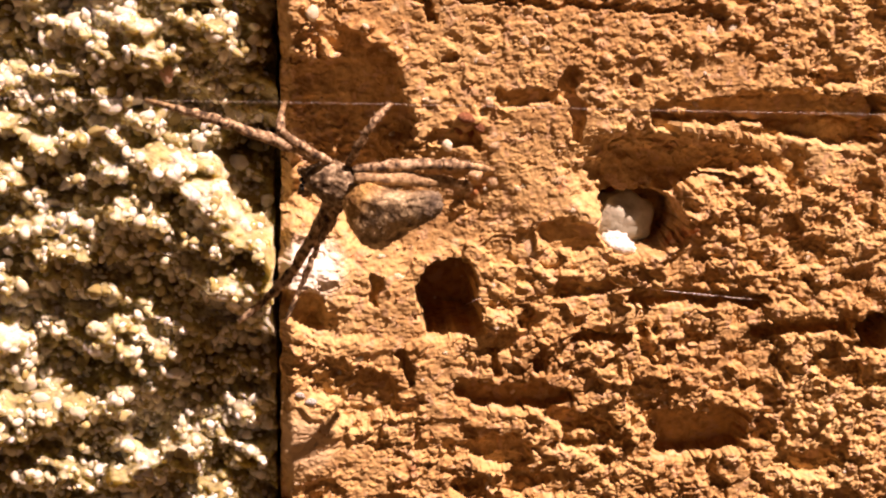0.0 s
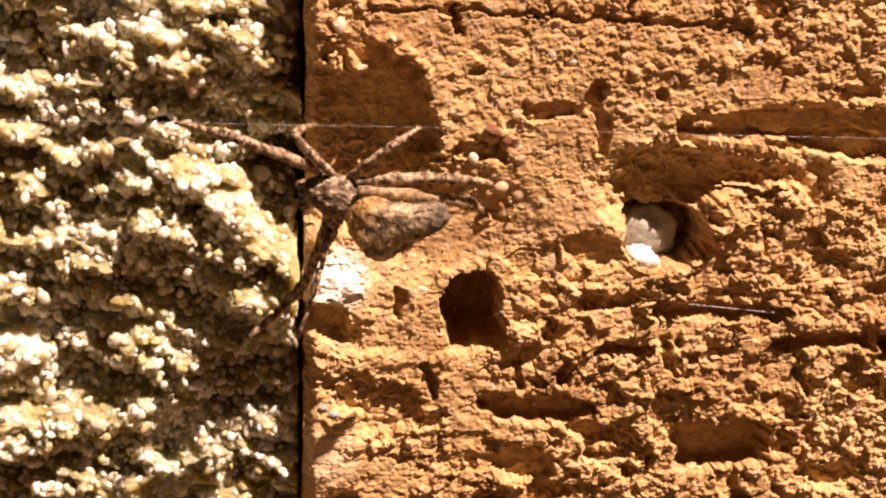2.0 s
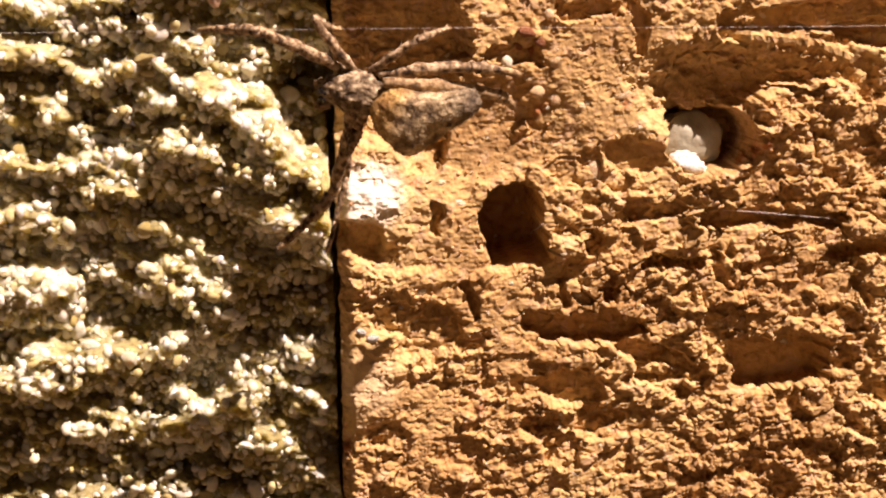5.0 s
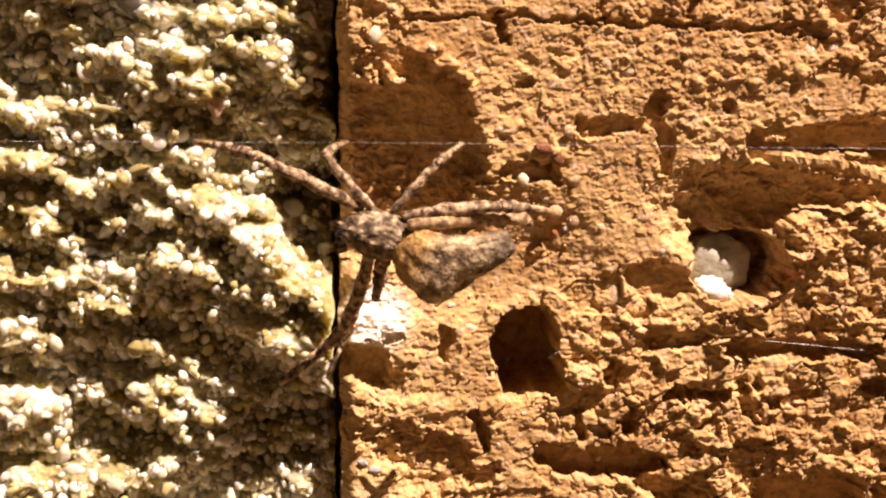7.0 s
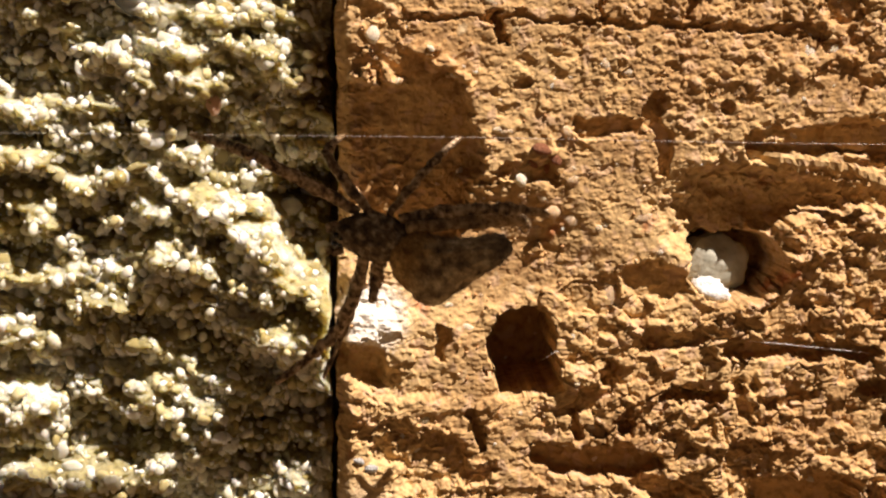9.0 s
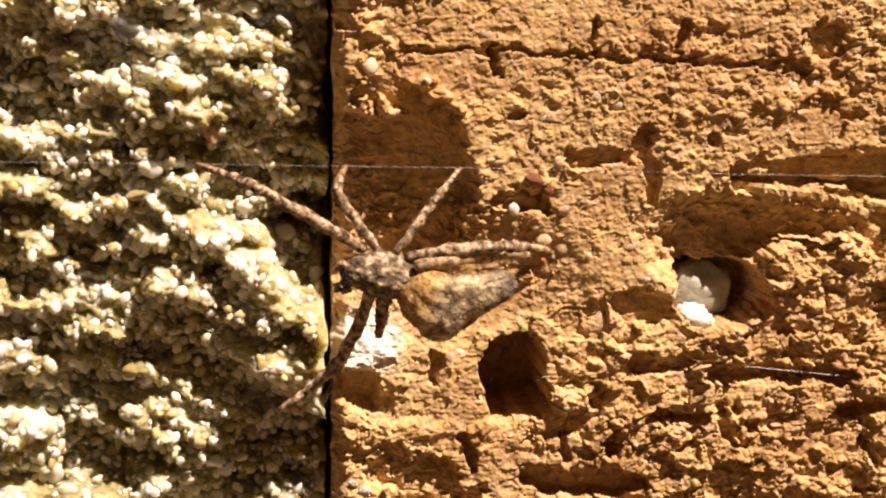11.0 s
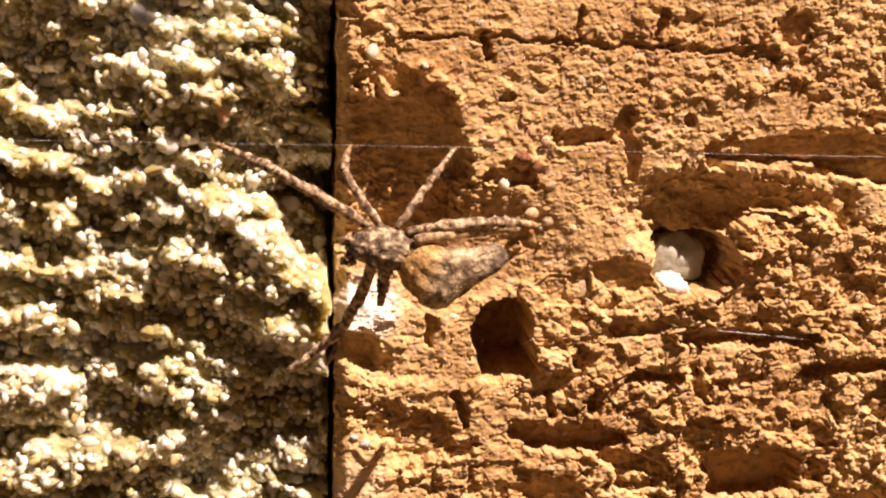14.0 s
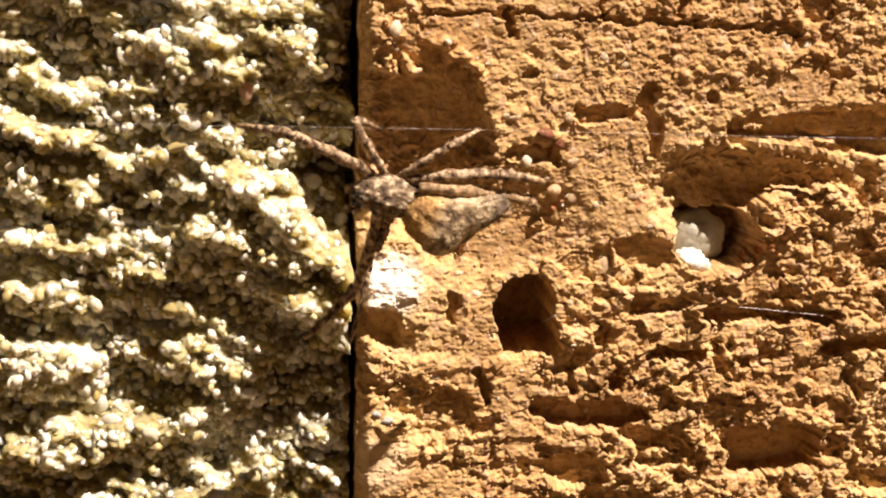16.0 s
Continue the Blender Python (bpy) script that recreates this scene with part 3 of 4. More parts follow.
def brick_grains(thing, xs, zs, H):
    shapes = [grain_mesh("quartz_grain", 3 + k, clay_quartz) for k in range(5)]
    count = [0]

    def put(x, z, rx, rz, tilt=0.0, proud=-0.3):
        k = count[0] = count[0] + 1
        set_grain("quartz_grain", shapes[k % 5], thing, x, -height_at(xs, zs, H, x, z) - proud * min(rx, rz), z, rx, rz, tilt)

    put(-1.95, 5.65, 0.22, 0.30, 0, 0.6)
    put(3.91, 4.88, 0.27, 0.29)
    put(3.14, 2.00, 0.24, 0.24)
    put(3.20, 0.93, 0.24, 0.26)
    put(2.47, 1.56, 0.24, 0.18, 20)
    put(2.64, 1.18, 0.26, 0.22, 0, 0.5)
    put(1.81, 1.96, 0.19, 0.22, 0, 0.6)
    put(4.99, 1.00, 0.32, 0.29)
    put(2.96, 3.25, 0.16, 0.19, 0, 0.4)
    put(2.60, 4.44, 0.16, 0.19)
    put(4.51, 4.76, 0.29, 0.18)
    put(0.99, 6.46, 0.29, 0.22)
    put(9.79, 5.33, 0.22, 0.27)
    put(9.17, 5.27, 0.22, 0.26)
    put(-1.79, -4.48, 0.19, 0.24)
    put(-0.63, -4.26, 0.21, 0.16)
    put(0.50, -1.89, 0.26, 0.14, 15)
    put(-0.03, -1.29, 0.22, 0.13)
    put(4.34, -1.11, 0.38, 0.45, 0, -0.35)
    put(5.34, -5.37, 0.16, 0.19, 0, 0.3)
    put(2.33, 0.75, 0.16, 0.13)
    put(3.17, 2.29, 0.13, 0.11)
    put(1.44, 3.24, 0.22, 0.13)
    put(4.04, 0.84, 0.14, 0.14)
    put(12.61, -1.31, 0.19, 0.19)
    put(3.03, -6.67, 0.14, 0.19)
    put(8.00, -5.62, 0.16, 0.13)
    put(-0.02, 4.64, 0.13, 0.10, 0, 0.5)
    put(-1.88, 5.08, 0.10, 0.10, 0, 0.5)
    put(-1.32, 4.50, 0.13, 0.10, 0, 0.5)
    put(-0.51, 5.33, 0.14, 0.10, 40, 0.5)
    luck = random.Random(5)
    for k in range(150):
        x, z = luck.uniform(-2.4, 16.0), luck.uniform(-10.0, 7.6)
        size = luck.uniform(0.05, 0.12)
        put(x, z, size * luck.uniform(0.9, 1.5), size, luck.uniform(-30, 30), -0.25)
    unit = grain_mesh("crumb", 4, crumb_clay, 0.8, 0.5, 1)
    places = []
    while len(places) < 1100:
        x, z = luck.uniform(-2.6, 16.7), luck.uniform(-10.6, 7.9)
        h = height_at(xs, zs, H, x, z)
        if h < -1.0 or (h < -0.75 and luck.random() < 0.7):
            continue
        size = 0.025 + 0.06 * luck.random() ** 2.4
        places.append((x, -h - 0.3 * size, z, size, *(luck.uniform(0, 6.28) for _ in range(3))))
    mass = new("crumbs", mass_mesh("crumbs", unit, crumb_clay, places))
    mass.parent = thing
    tagged(mass, "loose orange clay crumbs on the brick face", "", "", "stuff")


def sliver(name, thing, points, radii, mat, label=""):
    """A ragged strip of clay that has split from the face: thin, with a jagged lower rim."""
    bm = bmesh.new()
    luck = random.Random(int(points[0][0] * 100))
    rings, hang = [], 1.3
    for (a, ra), (b, rb) in zip(zip(points, radii), zip(points[1:], radii[1:])):
        for k in range(7):
            t = k / 7
            p = Vector(a).lerp(Vector(b), t)
            high = (ra + (rb - ra) * t) * luck.uniform(0.85, 1.15)
            hang = min(max(hang + luck.uniform(-0.5, 0.5), 0.6), 2.2)
            low = high * hang
            out = high * luck.uniform(0.7, 1.3)
            ring = [(0, 0.5, high * 0.8), (0, -0.5 * out / high, high), (0, -out / high, high * 0.3), (0, -0.9 * out / high, -low * 0.5), (0, -0.3 * out / high, -low), (0, 0.6, -low * 0.7)]
            rings.append([bm.verts.new((p + Vector((luck.uniform(-0.02, 0.02), y * high + luck.uniform(-0.02, 0.02), z + luck.uniform(-0.03, 0.03)))) * MM) for _, y, z in ring])
    for a, b in zip(rings, rings[1:]):
        for n in range(6):
            bm.faces.new((a[n], a[(n + 1) % 6], b[(n + 1) % 6], b[n]))
    for ring in (rings[0][::-1], rings[-1]):
        bm.faces.new(ring)
    bmesh.ops.recalc_face_normals(bm, faces=bm.faces[:])
    return part(name, bm, mat, thing, label, False)


def brick_flakes(thing, xs, zs, H):
    def lie(x, z, y):
        return (x, -height_at(xs, zs, H, x, z) + y, z)

    sliver("splinter", thing, [lie(7.69, 2.63, 0.1), (8.46, -0.08, 2.57), (9.13, -0.10, 2.51), (9.82, -0.06, 2.43)], [0.08, 0.15, 0.17, 0.12], clay, "pale ragged splinter of split clay")
    sliver("splinter", thing, [(9.69, -0.02, 2.47), (10.31, -0.12, 2.33), (10.90, -0.16, 2.14), (11.45, -0.12, 1.90)], [0.10, 0.16, 0.15, 0.07], clay, "pale ragged splinter of split clay")
    sliver("splinter", thing, [(8.09, 0.10, 3.01), (8.36, 0.06, 3.03), (8.66, 0.10, 3.03)], [0.05, 0.075, 0.05], clay)
    # bright white specks low on the face
    for k, (x, z, size) in enumerate(((-2.25, -5.35, 0.17), (-1.95, -5.55, 0.2), (-1.15, -4.8, 0.11))):
        me = grain_mesh("lime_crumb", 70 + k, lime_crust, 0.8, 0.5)
        set_grain("lime_crumb", me, thing, x, -height_at(xs, zs, H, x, z) - 0.03, z, size * 1.2, size * 0.7, 20 - 30 * k, "bright white crumb on the brick face")
    for k, (x, z, size) in enumerate(((2.34, 2.77, 0.26), (2.72, 2.56, 0.22), (2.14, 2.41, 0.17), (2.52, 2.29, 0.16))):
        me = grain_mesh("clay_lump", 40 + k, red_clay, 0.8, 0.5)
        set_grain("clay_lump", me, thing, x, -height_at(xs, zs, H, x, z) - 0.02, z, size * 1.2, size * 0.75, 10 + 25 * k, "dark red lump of clay")


def build_lime_pebble():
    bm = bmesh.new()
    bmesh.ops.create_icosphere(bm, subdivisions=4, radius=1.0)
    for v in bm.verts:
        n = v.co.normalized()
        v.co = n * (1 + 0.22 * noise.noise(n * 1.6 + Vector((4, 2, 8))) + 0.09 * noise.noise(n * 5) + 0.04 * noise.noise(n * 13))
    for v in bm.verts:
        v.co = Vector((v.co.x * 1.0, v.co.y * 0.6, v.co.z * 0.85)) * MM
    thing = new("lime_pebble")
    tagged(thing, "whitish lime pebble lodged in a hollow of the brick", "pebble")
    x, z = 7.12, -0.42
    thing.location = (x * MM, 1.45 * MM, z * MM)
    body = part("stone", bm, lime, thing)
    knob = bmesh.new()
    bmesh.ops.create_icosphere(knob, subdivisions=3, radius=0.42 * MM)
    for v in knob.verts:
        v.co *= 1 + 0.55 * noise.noise(v.co * 2600) + 0.35 * noise.noise(v.co * 8000)
    ob = part("crust", knob, lime_crust, thing, "bright white flaky crust")
    ob.location = (-0.22 * MM, -1.0 * MM, -0.52 * MM)
    ob.scale = (1.15, 0.9, 0.8)
    return thing


# ---- the mortar joint ----
JOINT_EDGE = -3.0


def mortar_relief(X, Z):
    r = Relief(X, Z, 211, 0.22)
    slope = -(0.80 + 0.105 * np.clip(-4 - X, 0, 9) + 0.03 * Z + (0.58 + 0.45 * step(Z, -3.5, -1.0)) * step(X, -7.0, -4.6) * (1 - step(Z, -3.4, -2.2) * step(-Z, -1.6, -0.4)))
    # drawn ripples that fall a little towards the brick
    lean = Z + 0.22 * X
    r.h = 0.6 * rough(X / 2.6, lean / 1.3, 221, 3) + 1.25 * rough(X / 0.95, lean / 0.52, 222, 3)
    r.ridge(-7.92, 5.58, -4.42, 4.96, 0.38, 0.55)
    r.ridge(-12.07, 3.97, -8.79, 3.54, 0.34, 0.5)
    r.ridge(-9.31, 4.78, -8.09, 4.17, 0.25, 0.35)
    r.ridge(-12.26, 2.60, -10.51, 2.41, 0.36, 0.5)
    r.ridge(-9.98, 1.94, -8.35, 1.95, 0.3, 0.45)
    r.ridge(-8.05, 0.99, -5.68, 0.94, 0.3, 0.45)
    r.ridge(-7.27, 0.09, -6.16, -0.48, 0.36, 0.5)
    r.ridge(-12.18, 0.41, -11.41, 0.25, 0.4, 0.5)
    r.ridge(-11.43, -0.40, -9.88, -0.69, 0.35, 0.4)
    r.ridge(-10.05, -1.30, -8.56, -1.55, 0.32, 0.4)
    r.ridge(-12.40, -1.86, -11.01, -2.20, 0.45, 0.55)
    r.ridge(-12.46, -3.60, -10.66, -4.04, 0.6, 0.6)
    r.ridge(-8.03, -3.98, -6.99, -4.68, 0.36, 0.5)
    r.ridge(-7.40, -5.53, -5.85, -5.50, 0.3, 0.45)
    r.ridge(-12.54, -6.13, -9.11, -6.54, 0.62, 0.7)
    r.ridge(-7.35, -0.24, -4.80, -0.73, 0.42, 0.5)
    r.swell(-6.17, -2.73, 1.5, 0.95, -0.3, 0, 2, 0.4)
    for x0, z0, x1, z1, half, height in ((-5.60, 6.01, -3.72, 5.73, 0.35, 0.4), (-7.78, 4.41, -5.91, 4.20, 0.35, 0.45), (-12.31, 1.13, -10.31, 0.90, 0.45, 0.55), (-12.50, -4.78, -10.29, -5.06, 0.5, 0.5), (-12.56, -6.65, -10.49, -6.86, 0.45, 0.5), (-5.60, 4.44, -3.79, 4.15, 0.35, 0.5), (-12.36, -0.56, -10.51, -0.81, 0.4, 0.45)):
        r.ridge(x0, z0, x1, z1, half, height)
    for x, z, rx, rz, depth in ((-11.10, 5.99, 1.1, 0.8, 0.7), (-9.14, 5.95, 0.8, 0.6, 0.5), (-9.04, 2.58, 0.9, 0.6, 0.35), (-4.64, 1.00, 0.8, 0.6, 0.4), (-4.63, -3.17, 0.8, 0.6, 0.45), (-9.17, -4.99, 1.0, 0.8, 0.5), (-6.92, -6.84, 1.0, 0.8, 0.5), (-4.79, -4.96, 0.8, 0.8, 0.3)):
        r.swell(x, z, rx, rz, -depth, 0, 2, 0.35)
    r.ridge(-7.05, -1.47, -5.44, -1.06, 0.26, 0.35)
    r.ridge(-6.43, -7.37, -4.95, -7.75, 0.3, 0.4)
    r.swell(-3.66, -1.23, 1.1, 1.7, 0.65, 12, 2, 0.5)
    r.swell(-3.07, -3.26, 0.5, 0.8, 0.35)
    r.swell(-4.96, 0.26, 1.2, 0.35, 0.35, -8)
    r.swell(-9.46, -3.55, 1.3, 1.5, -0.25, 20, 2, 0.4)
    r.swell(-7.88, -4.41, 1.2, 2.6, -0.15, 8, 2, 0.4)
    r.swell(-10.82, 5.30, 1.8, 1.0, -0.3, 0, 2, 0.5)
    r.swell(-3.35, 0.75, 0.95, 1.35, -2.2, 10, 2, 0.4)
    # smear of mortar beside the knob, which leans out as it falls
    smear = step(r.x, -5.6, -4.4) * step(r.z, -3.0, -2.2) * step(-r.z, 0.1, 1.0)
    r.h += smear * 0.5 * np.clip((0.5 - r.z) / 2.6, 0, 1)
    r.h += clods(r.x, r.z, 0.42, 232, 0.5, 0.14) + clods(r.x, r.z, 0.24, 233, 0.5, 0.06)
    r.h += 0.08 * rough(X / 0.3, Z / 0.26, 241, 3)
    return slope + r.h


def build_mortar():
    thing = tagged(new("mortar_joint"), "rough grey-buff mortar joint full of pale sand grains", "mortar joint", "", "structure")
    xs, zs = spread(-13.6, JOINT_EDGE, 0.04, -19.0, JOINT_EDGE), spread(-10.7, 8.0, 0.04, -34.0, 31.0)
    X, Z = np.meshgrid(xs, zs)
    H = mortar_relief(X, Z)
    X = X + (0.16 * rough(Z / 0.8, 0 * Z, 251, 4)) * step(X, JOINT_EDGE - 0.8, JOINT_EDGE)
    back = np.linspace(0.15, 4.0, 26)[None, :]
    side_z = np.repeat(zs[:, None], back.shape[1], 1)
    side_x = X[:, -1:] + 0.10 * rough(side_z / 0.4, back / 0.4 + 0 * side_z, 252, 3) * np.clip(back, 0, 1)
    me = sheet_mesh("face", np.hstack([X, side_x]), np.hstack([-H, -H[:, -1:] + back]), np.hstack([Z, side_z]))
    me.materials.append(cement)
    face = new("face", me)
    face.parent = thing
    core = bmesh.new()
    bmesh.ops.create_cube(core, size=1.0, matrix=Matrix.Translation((-11.0 * MM, 25.5 * MM, -1.5 * MM)) @ Matrix.Diagonal((16.5 * MM, 40 * MM, 65 * MM, 1)))
    part("core", core, cement, thing, smooth=False)
    return thing, xs, zs, H


def mortar_grains(thing, xs, zs, H):
    shapes = [grain_mesh("sand_grain", 20 + k, quartz, 0.85, 0.22, 3) for k in range(8)]
    count = [0]
    taken = []

    def put(x, z, rx, rz, tilt=0.0, proud=0.12):
        k = count[0] = count[0] + 1
        taken.append((x, z, max(rx, rz)))
        set_grain("sand_grain", shapes[k % 8], thing, x, -height_at(xs, zs, H, x, z) - proud * min(rx, rz), z, rx, rz, tilt)

    put(-9.41, 6.09, 0.27, 0.26)
    put(-7.48, 3.03, 0.38, 0.32)
    put(-4.63, 4.93, 0.29, 0.38, 25)
    put(-9.02, 1.22, 0.27, 0.35, -15)
    put(-7.85, 0.97, 0.21, 0.19)
    put(-8.20, 4.92, 0.14, 0.24, -25)
    put(-5.12, 1.76, 0.26, 0.24)
    put(-9.87, -3.93, 0.45, 0.21, -28)
    put(-5.09, -0.93, 0.21, 0.30, -10)
    put(-7.71, -0.84, 0.21, 0.14, -20)
    put(-5.56, -1.63, 0.18, 0.32, -15)
    put(-4.79, -3.93, 0.35, 0.13, 12)
    put(-6.23, -6.71, 0.21, 0.24)
    put(-7.35, -6.48, 0.21, 0.19)
    put(-9.27, -3.31, 0.13, 0.14)
    put(-8.82, -2.88, 0.19, 0.18)
    put(-7.71, -2.62, 0.13, 0.14)
    put(-10.56, -3.07, 0.14, 0.14)
    put(-4.41, -4.54, 0.16, 0.11)
    put(-9.82, -5.75, 0.32, 0.19)
    put(-8.11, -3.56, 0.35, 0.29)
    put(-8.49, -4.57, 0.18, 0.41, 15)
    put(-3.73, -2.92, 0.26, 0.32)
    put(-3.24, -2.75, 0.16, 0.26)
    put(-6.61, 4.19, 0.22, 0.26)
    put(-11.16, 3.98, 0.26, 0.24)
    put(-10.63, 3.83, 0.22, 0.22)
    put(-10.32, 0.41, 0.29, 0.21)
    put(-11.87, 0.33, 0.32, 0.38)
    put(-11.26, 0.01, 0.22, 0.19)
    put(-5.91, 5.03, 0.16, 0.19)
    put(-8.40, -1.97, 0.14, 0.16)
    put(-5.93, -2.31, 0.19, 0.18)
    put(-9.98, 2.02, 0.19, 0.22)
    put(-4.16, 0.92, 0.45, 0.35)
    for me, x, z, rx, rz, tilt, label in ((grain_mesh("clear_crystal", 57, clear_quartz, 0.9, 0.3, 3), -7.95, 6.45, 0.62, 0.40, 12, "large clear glassy crystal in the mortar"), (grain_mesh("rosy_grain", 58, rosy_quartz, 0.85, 0.25, 3), -5.95, 3.78, 0.25, 0.33, -20, "rounded pinkish quartz grain in the mortar")):
        taken.append((x, z, rx))
        set_grain(me.name, me, thing, x, -height_at(xs, zs, H, x, z) - 0.2, z, rx, rz, tilt, label)
    luck = random.Random(9)
    tries = 0
    while count[0] < 300 and tries < 6000:
        tries += 1
        x, z = luck.uniform(-13.3, -3.3), luck.uniform(-10.2, 7.6)
        size = 0.15 + 0.14 * luck.random() ** 1.4
        if all(math.hypot(x - a, z - b) > 0.8 * (size + c) for a, b, c in taken):
            put(x, z, size * luck.uniform(0.85, 1.5), size * luck.uniform(0.65, 1.05), luck.uniform(-60, 60), luck.uniform(-0.4, 0.4))
    unit = grain_mesh("sand", 31, quartz_mass, 0.85, 0.3, 2)
    places = []
    while len(places) < 5800:
        x, z = luck.uniform(-13.6, -3.2), luck.uniform(-10.7, 8.0)
        size = 0.075 + 0.19 * luck.random() ** 1.8
        proud = luck.uniform(0.5, 0.9) if luck.random() < 0.12 else luck.uniform(-0.5, 0.45)
        places.append((x, -height_at(xs, zs, H, x, z) - proud * size, z, size, *(luck.uniform(0, 6.28) for _ in range(3))))
    mass = new("sand", mass_mesh("sand", unit, quartz_mass, places))
    mass.parent = thing
    tagged(mass, "fine pale sand set in the mortar", "", "", "stuff")


def build_ground():
    """Sunlit earth at the foot of the wall, which throws warm light up at it."""
    m, n, l, b = material("dry_earth", 0.95, 0.2)
    l.new(ramp(n, l, noise_node(n, l, 90.0, 6), (0.3, (0.075, 0.048, 0.021)), (0.7, (0.128, 0.082, 0.036))), b.inputs["Base Color"])
    bm = bmesh.new()
    bmesh.ops.create_grid(bm, x_segments=80, y_segments=80, size=3.0)
    for v in bm.verts:
        v.co.z = 0.0015 * noise.noise(v.co * 5.0)
    me = bpy.data.meshes.new("ground")
    bm.to_mesh(me)
    bm.free()
    me.materials.append(m)
    ob = tagged(new("ground", me), "dry bare earth at the foot of the wall", "ground", "", "structure")
    ob.location = (0.02, 0, -0.0345)
    return ob


def build_wall_core():
    bm = bmesh.new()
    bmesh.ops.create_cube(bm, size=1.0, matrix=Matrix.Translation((20 * MM, 60 * MM, -1.5 * MM)) @ Matrix.Diagonal((78 * MM, 28 * MM, 65 * MM, 1)))
    me = bpy.data.meshes.new("wall_core")
    bm.to_mesh(me)
    bm.free()
    me.materials.append(cement)
    return tagged(new("wall_core", me), "plain rough masonry behind the brick and its joint", "wall", "", "structure")


# ---- silk ----
def strand(name, points, radius, label):
    """A hair-thin silk thread through some places, in millimetres."""
    bm = bmesh.new()
    rings = []
    for p in points:
        rings.append([bm.verts.new((Vector(p) + Vector((0, math.cos(a), math.sin(a))) * radius) * MM) for a in (k * math.tau / 6 for k in range(6))])
    for a, b in zip(rings, rings[1:]):
        for k in range(6):
            bm.faces.new((a[k], a[(k + 1) % 6], b[(k + 1) % 6], b[k]))
    me = bpy.data.meshes.new(name)
    bm.to_mesh(me)
    bm.free()
    me.materials.append(silk)
    me.polygons.foreach_set("use_smooth", np.ones(len(me.polygons), dtype=bool))
    return tagged(new(name, me), label, "silk thread", "silk threads", "")


# ---- the animal ----
# Places along the thread and of the feet, in millimetres.
THREAD = [(-15.65, -3.00, 3.39), (-9.52, -3.00, 3.36), (-2.70, -3.00, 3.31), (0.08, -3.00, 3.29), (7.18, -3.00, 3.17), (11.53, -3.00, 3.13), (15.25, -3.00, 3.09)]
PUMP = Vector((0.50, -0.9, -0.58))   # how far the body goes from its near to its far place
LIFT = 0.17                          # how far the thread rises with it
HOME = Vector((-1.93, -3.60, 1.58))              # middle of the body at its near place


# Seconds, how far the body hangs off its usual place in x and z, how far it is turned outwards, in degrees, and how far the thread is lifted.
DRIFT = [(0, 0.8, 0.18, -32, 0.3), (0.4, 0.7, 0.12, -32, 0.22), (1.0, 0.45, 0.08, -30, 0.14), (2.0, 0.2, 0.04, -26, 0.11), (3.0, 0.08, 0.0, -24, 0.1), (3.7, 0.05, 0.0, -22, 0.05), (6.0, 0, 0, -15, -0.34), (6.5, 0, 0, -14, -0.28), (7.5, 0, 0.03, -12, -0.2), (8.5, 0, 0.05, -9, -0.1), (9.0, 0, 0.05, -8, -0.05), (12.0, 0, 0, 0, 0), (16.0, 0, 0, 0, 0)]


def drift(t, k):
    return float(np.interp(t, [d[0] for d in DRIFT], [d[k] for d in DRIFT]))


def body_at(t, u):
    """Where the body is: it swings away from the wall and sinks as it goes."""
    return Matrix.Translation(HOME + PUMP * u + Vector((drift(t, 1), 0, drift(t, 2)))) @ Matrix.Rotation(radians(drift(t, 3)), 4, "Z")


def lift_at(t, u):
    return LIFT * u + drift(t, 4)


def tube(bm, points, radii, sides=9, fuzz=0.0, seed=0):
    """A tapered tube through points (millimetres), with short bristles."""
    luck = random.Random(seed)
    pts = [Vector(p) for p in points]
    rings = []
    for k, p in enumerate(pts):
        way = (pts[min(k + 1, len(pts) - 1)] - pts[max(k - 1, 0)]).normalized()
        side = way.orthogonal().normalized()
        other = way.cross(side)
        rings.append([bm.verts.new((p + (side * math.cos(a) + other * math.sin(a)) * radii[k] * (1 + 0.12 * luck.uniform(-1, 1))) * MM) for a in (n * math.tau / sides for n in range(sides))])
    for a, b in zip(rings, rings[1:]):
        for n in range(sides):
            bm.faces.new((a[n], a[(n + 1) % sides], b[(n + 1) % sides], b[n]))
    for ring in (rings[0][::-1], rings[-1]):
        bm.faces.new(ring)
    for _ in range(int(fuzz)):
        k = luck.randrange(len(pts) - 1)
        t = luck.random()
        p, way = pts[k].lerp(pts[k + 1], t), (pts[k + 1] - pts[k]).normalized()
        r = radii[k] + (radii[k + 1] - radii[k]) * t
        out = (way.orthogonal().normalized())
        out.rotate(Matrix.Rotation(luck.uniform(0, math.tau), 3, way))
        tip = p + out * (r + luck.uniform(0.03, 0.09)) + way * luck.uniform(0.0, 0.10)
        base = p + out * r * 0.8
        a, b = way * 0.010, way.cross(out) * 0.010
        q = [bm.verts.new((base + o) * MM) for o in (a, b - a * 0.5, -b - a * 0.5)]
        top = bm.verts.new(tip * MM)
        for n in range(3):
            bm.faces.new((q[n], q[(n + 1) % 3], top))
    bmesh.ops.recalc_face_normals(bm, faces=bm.faces[:])


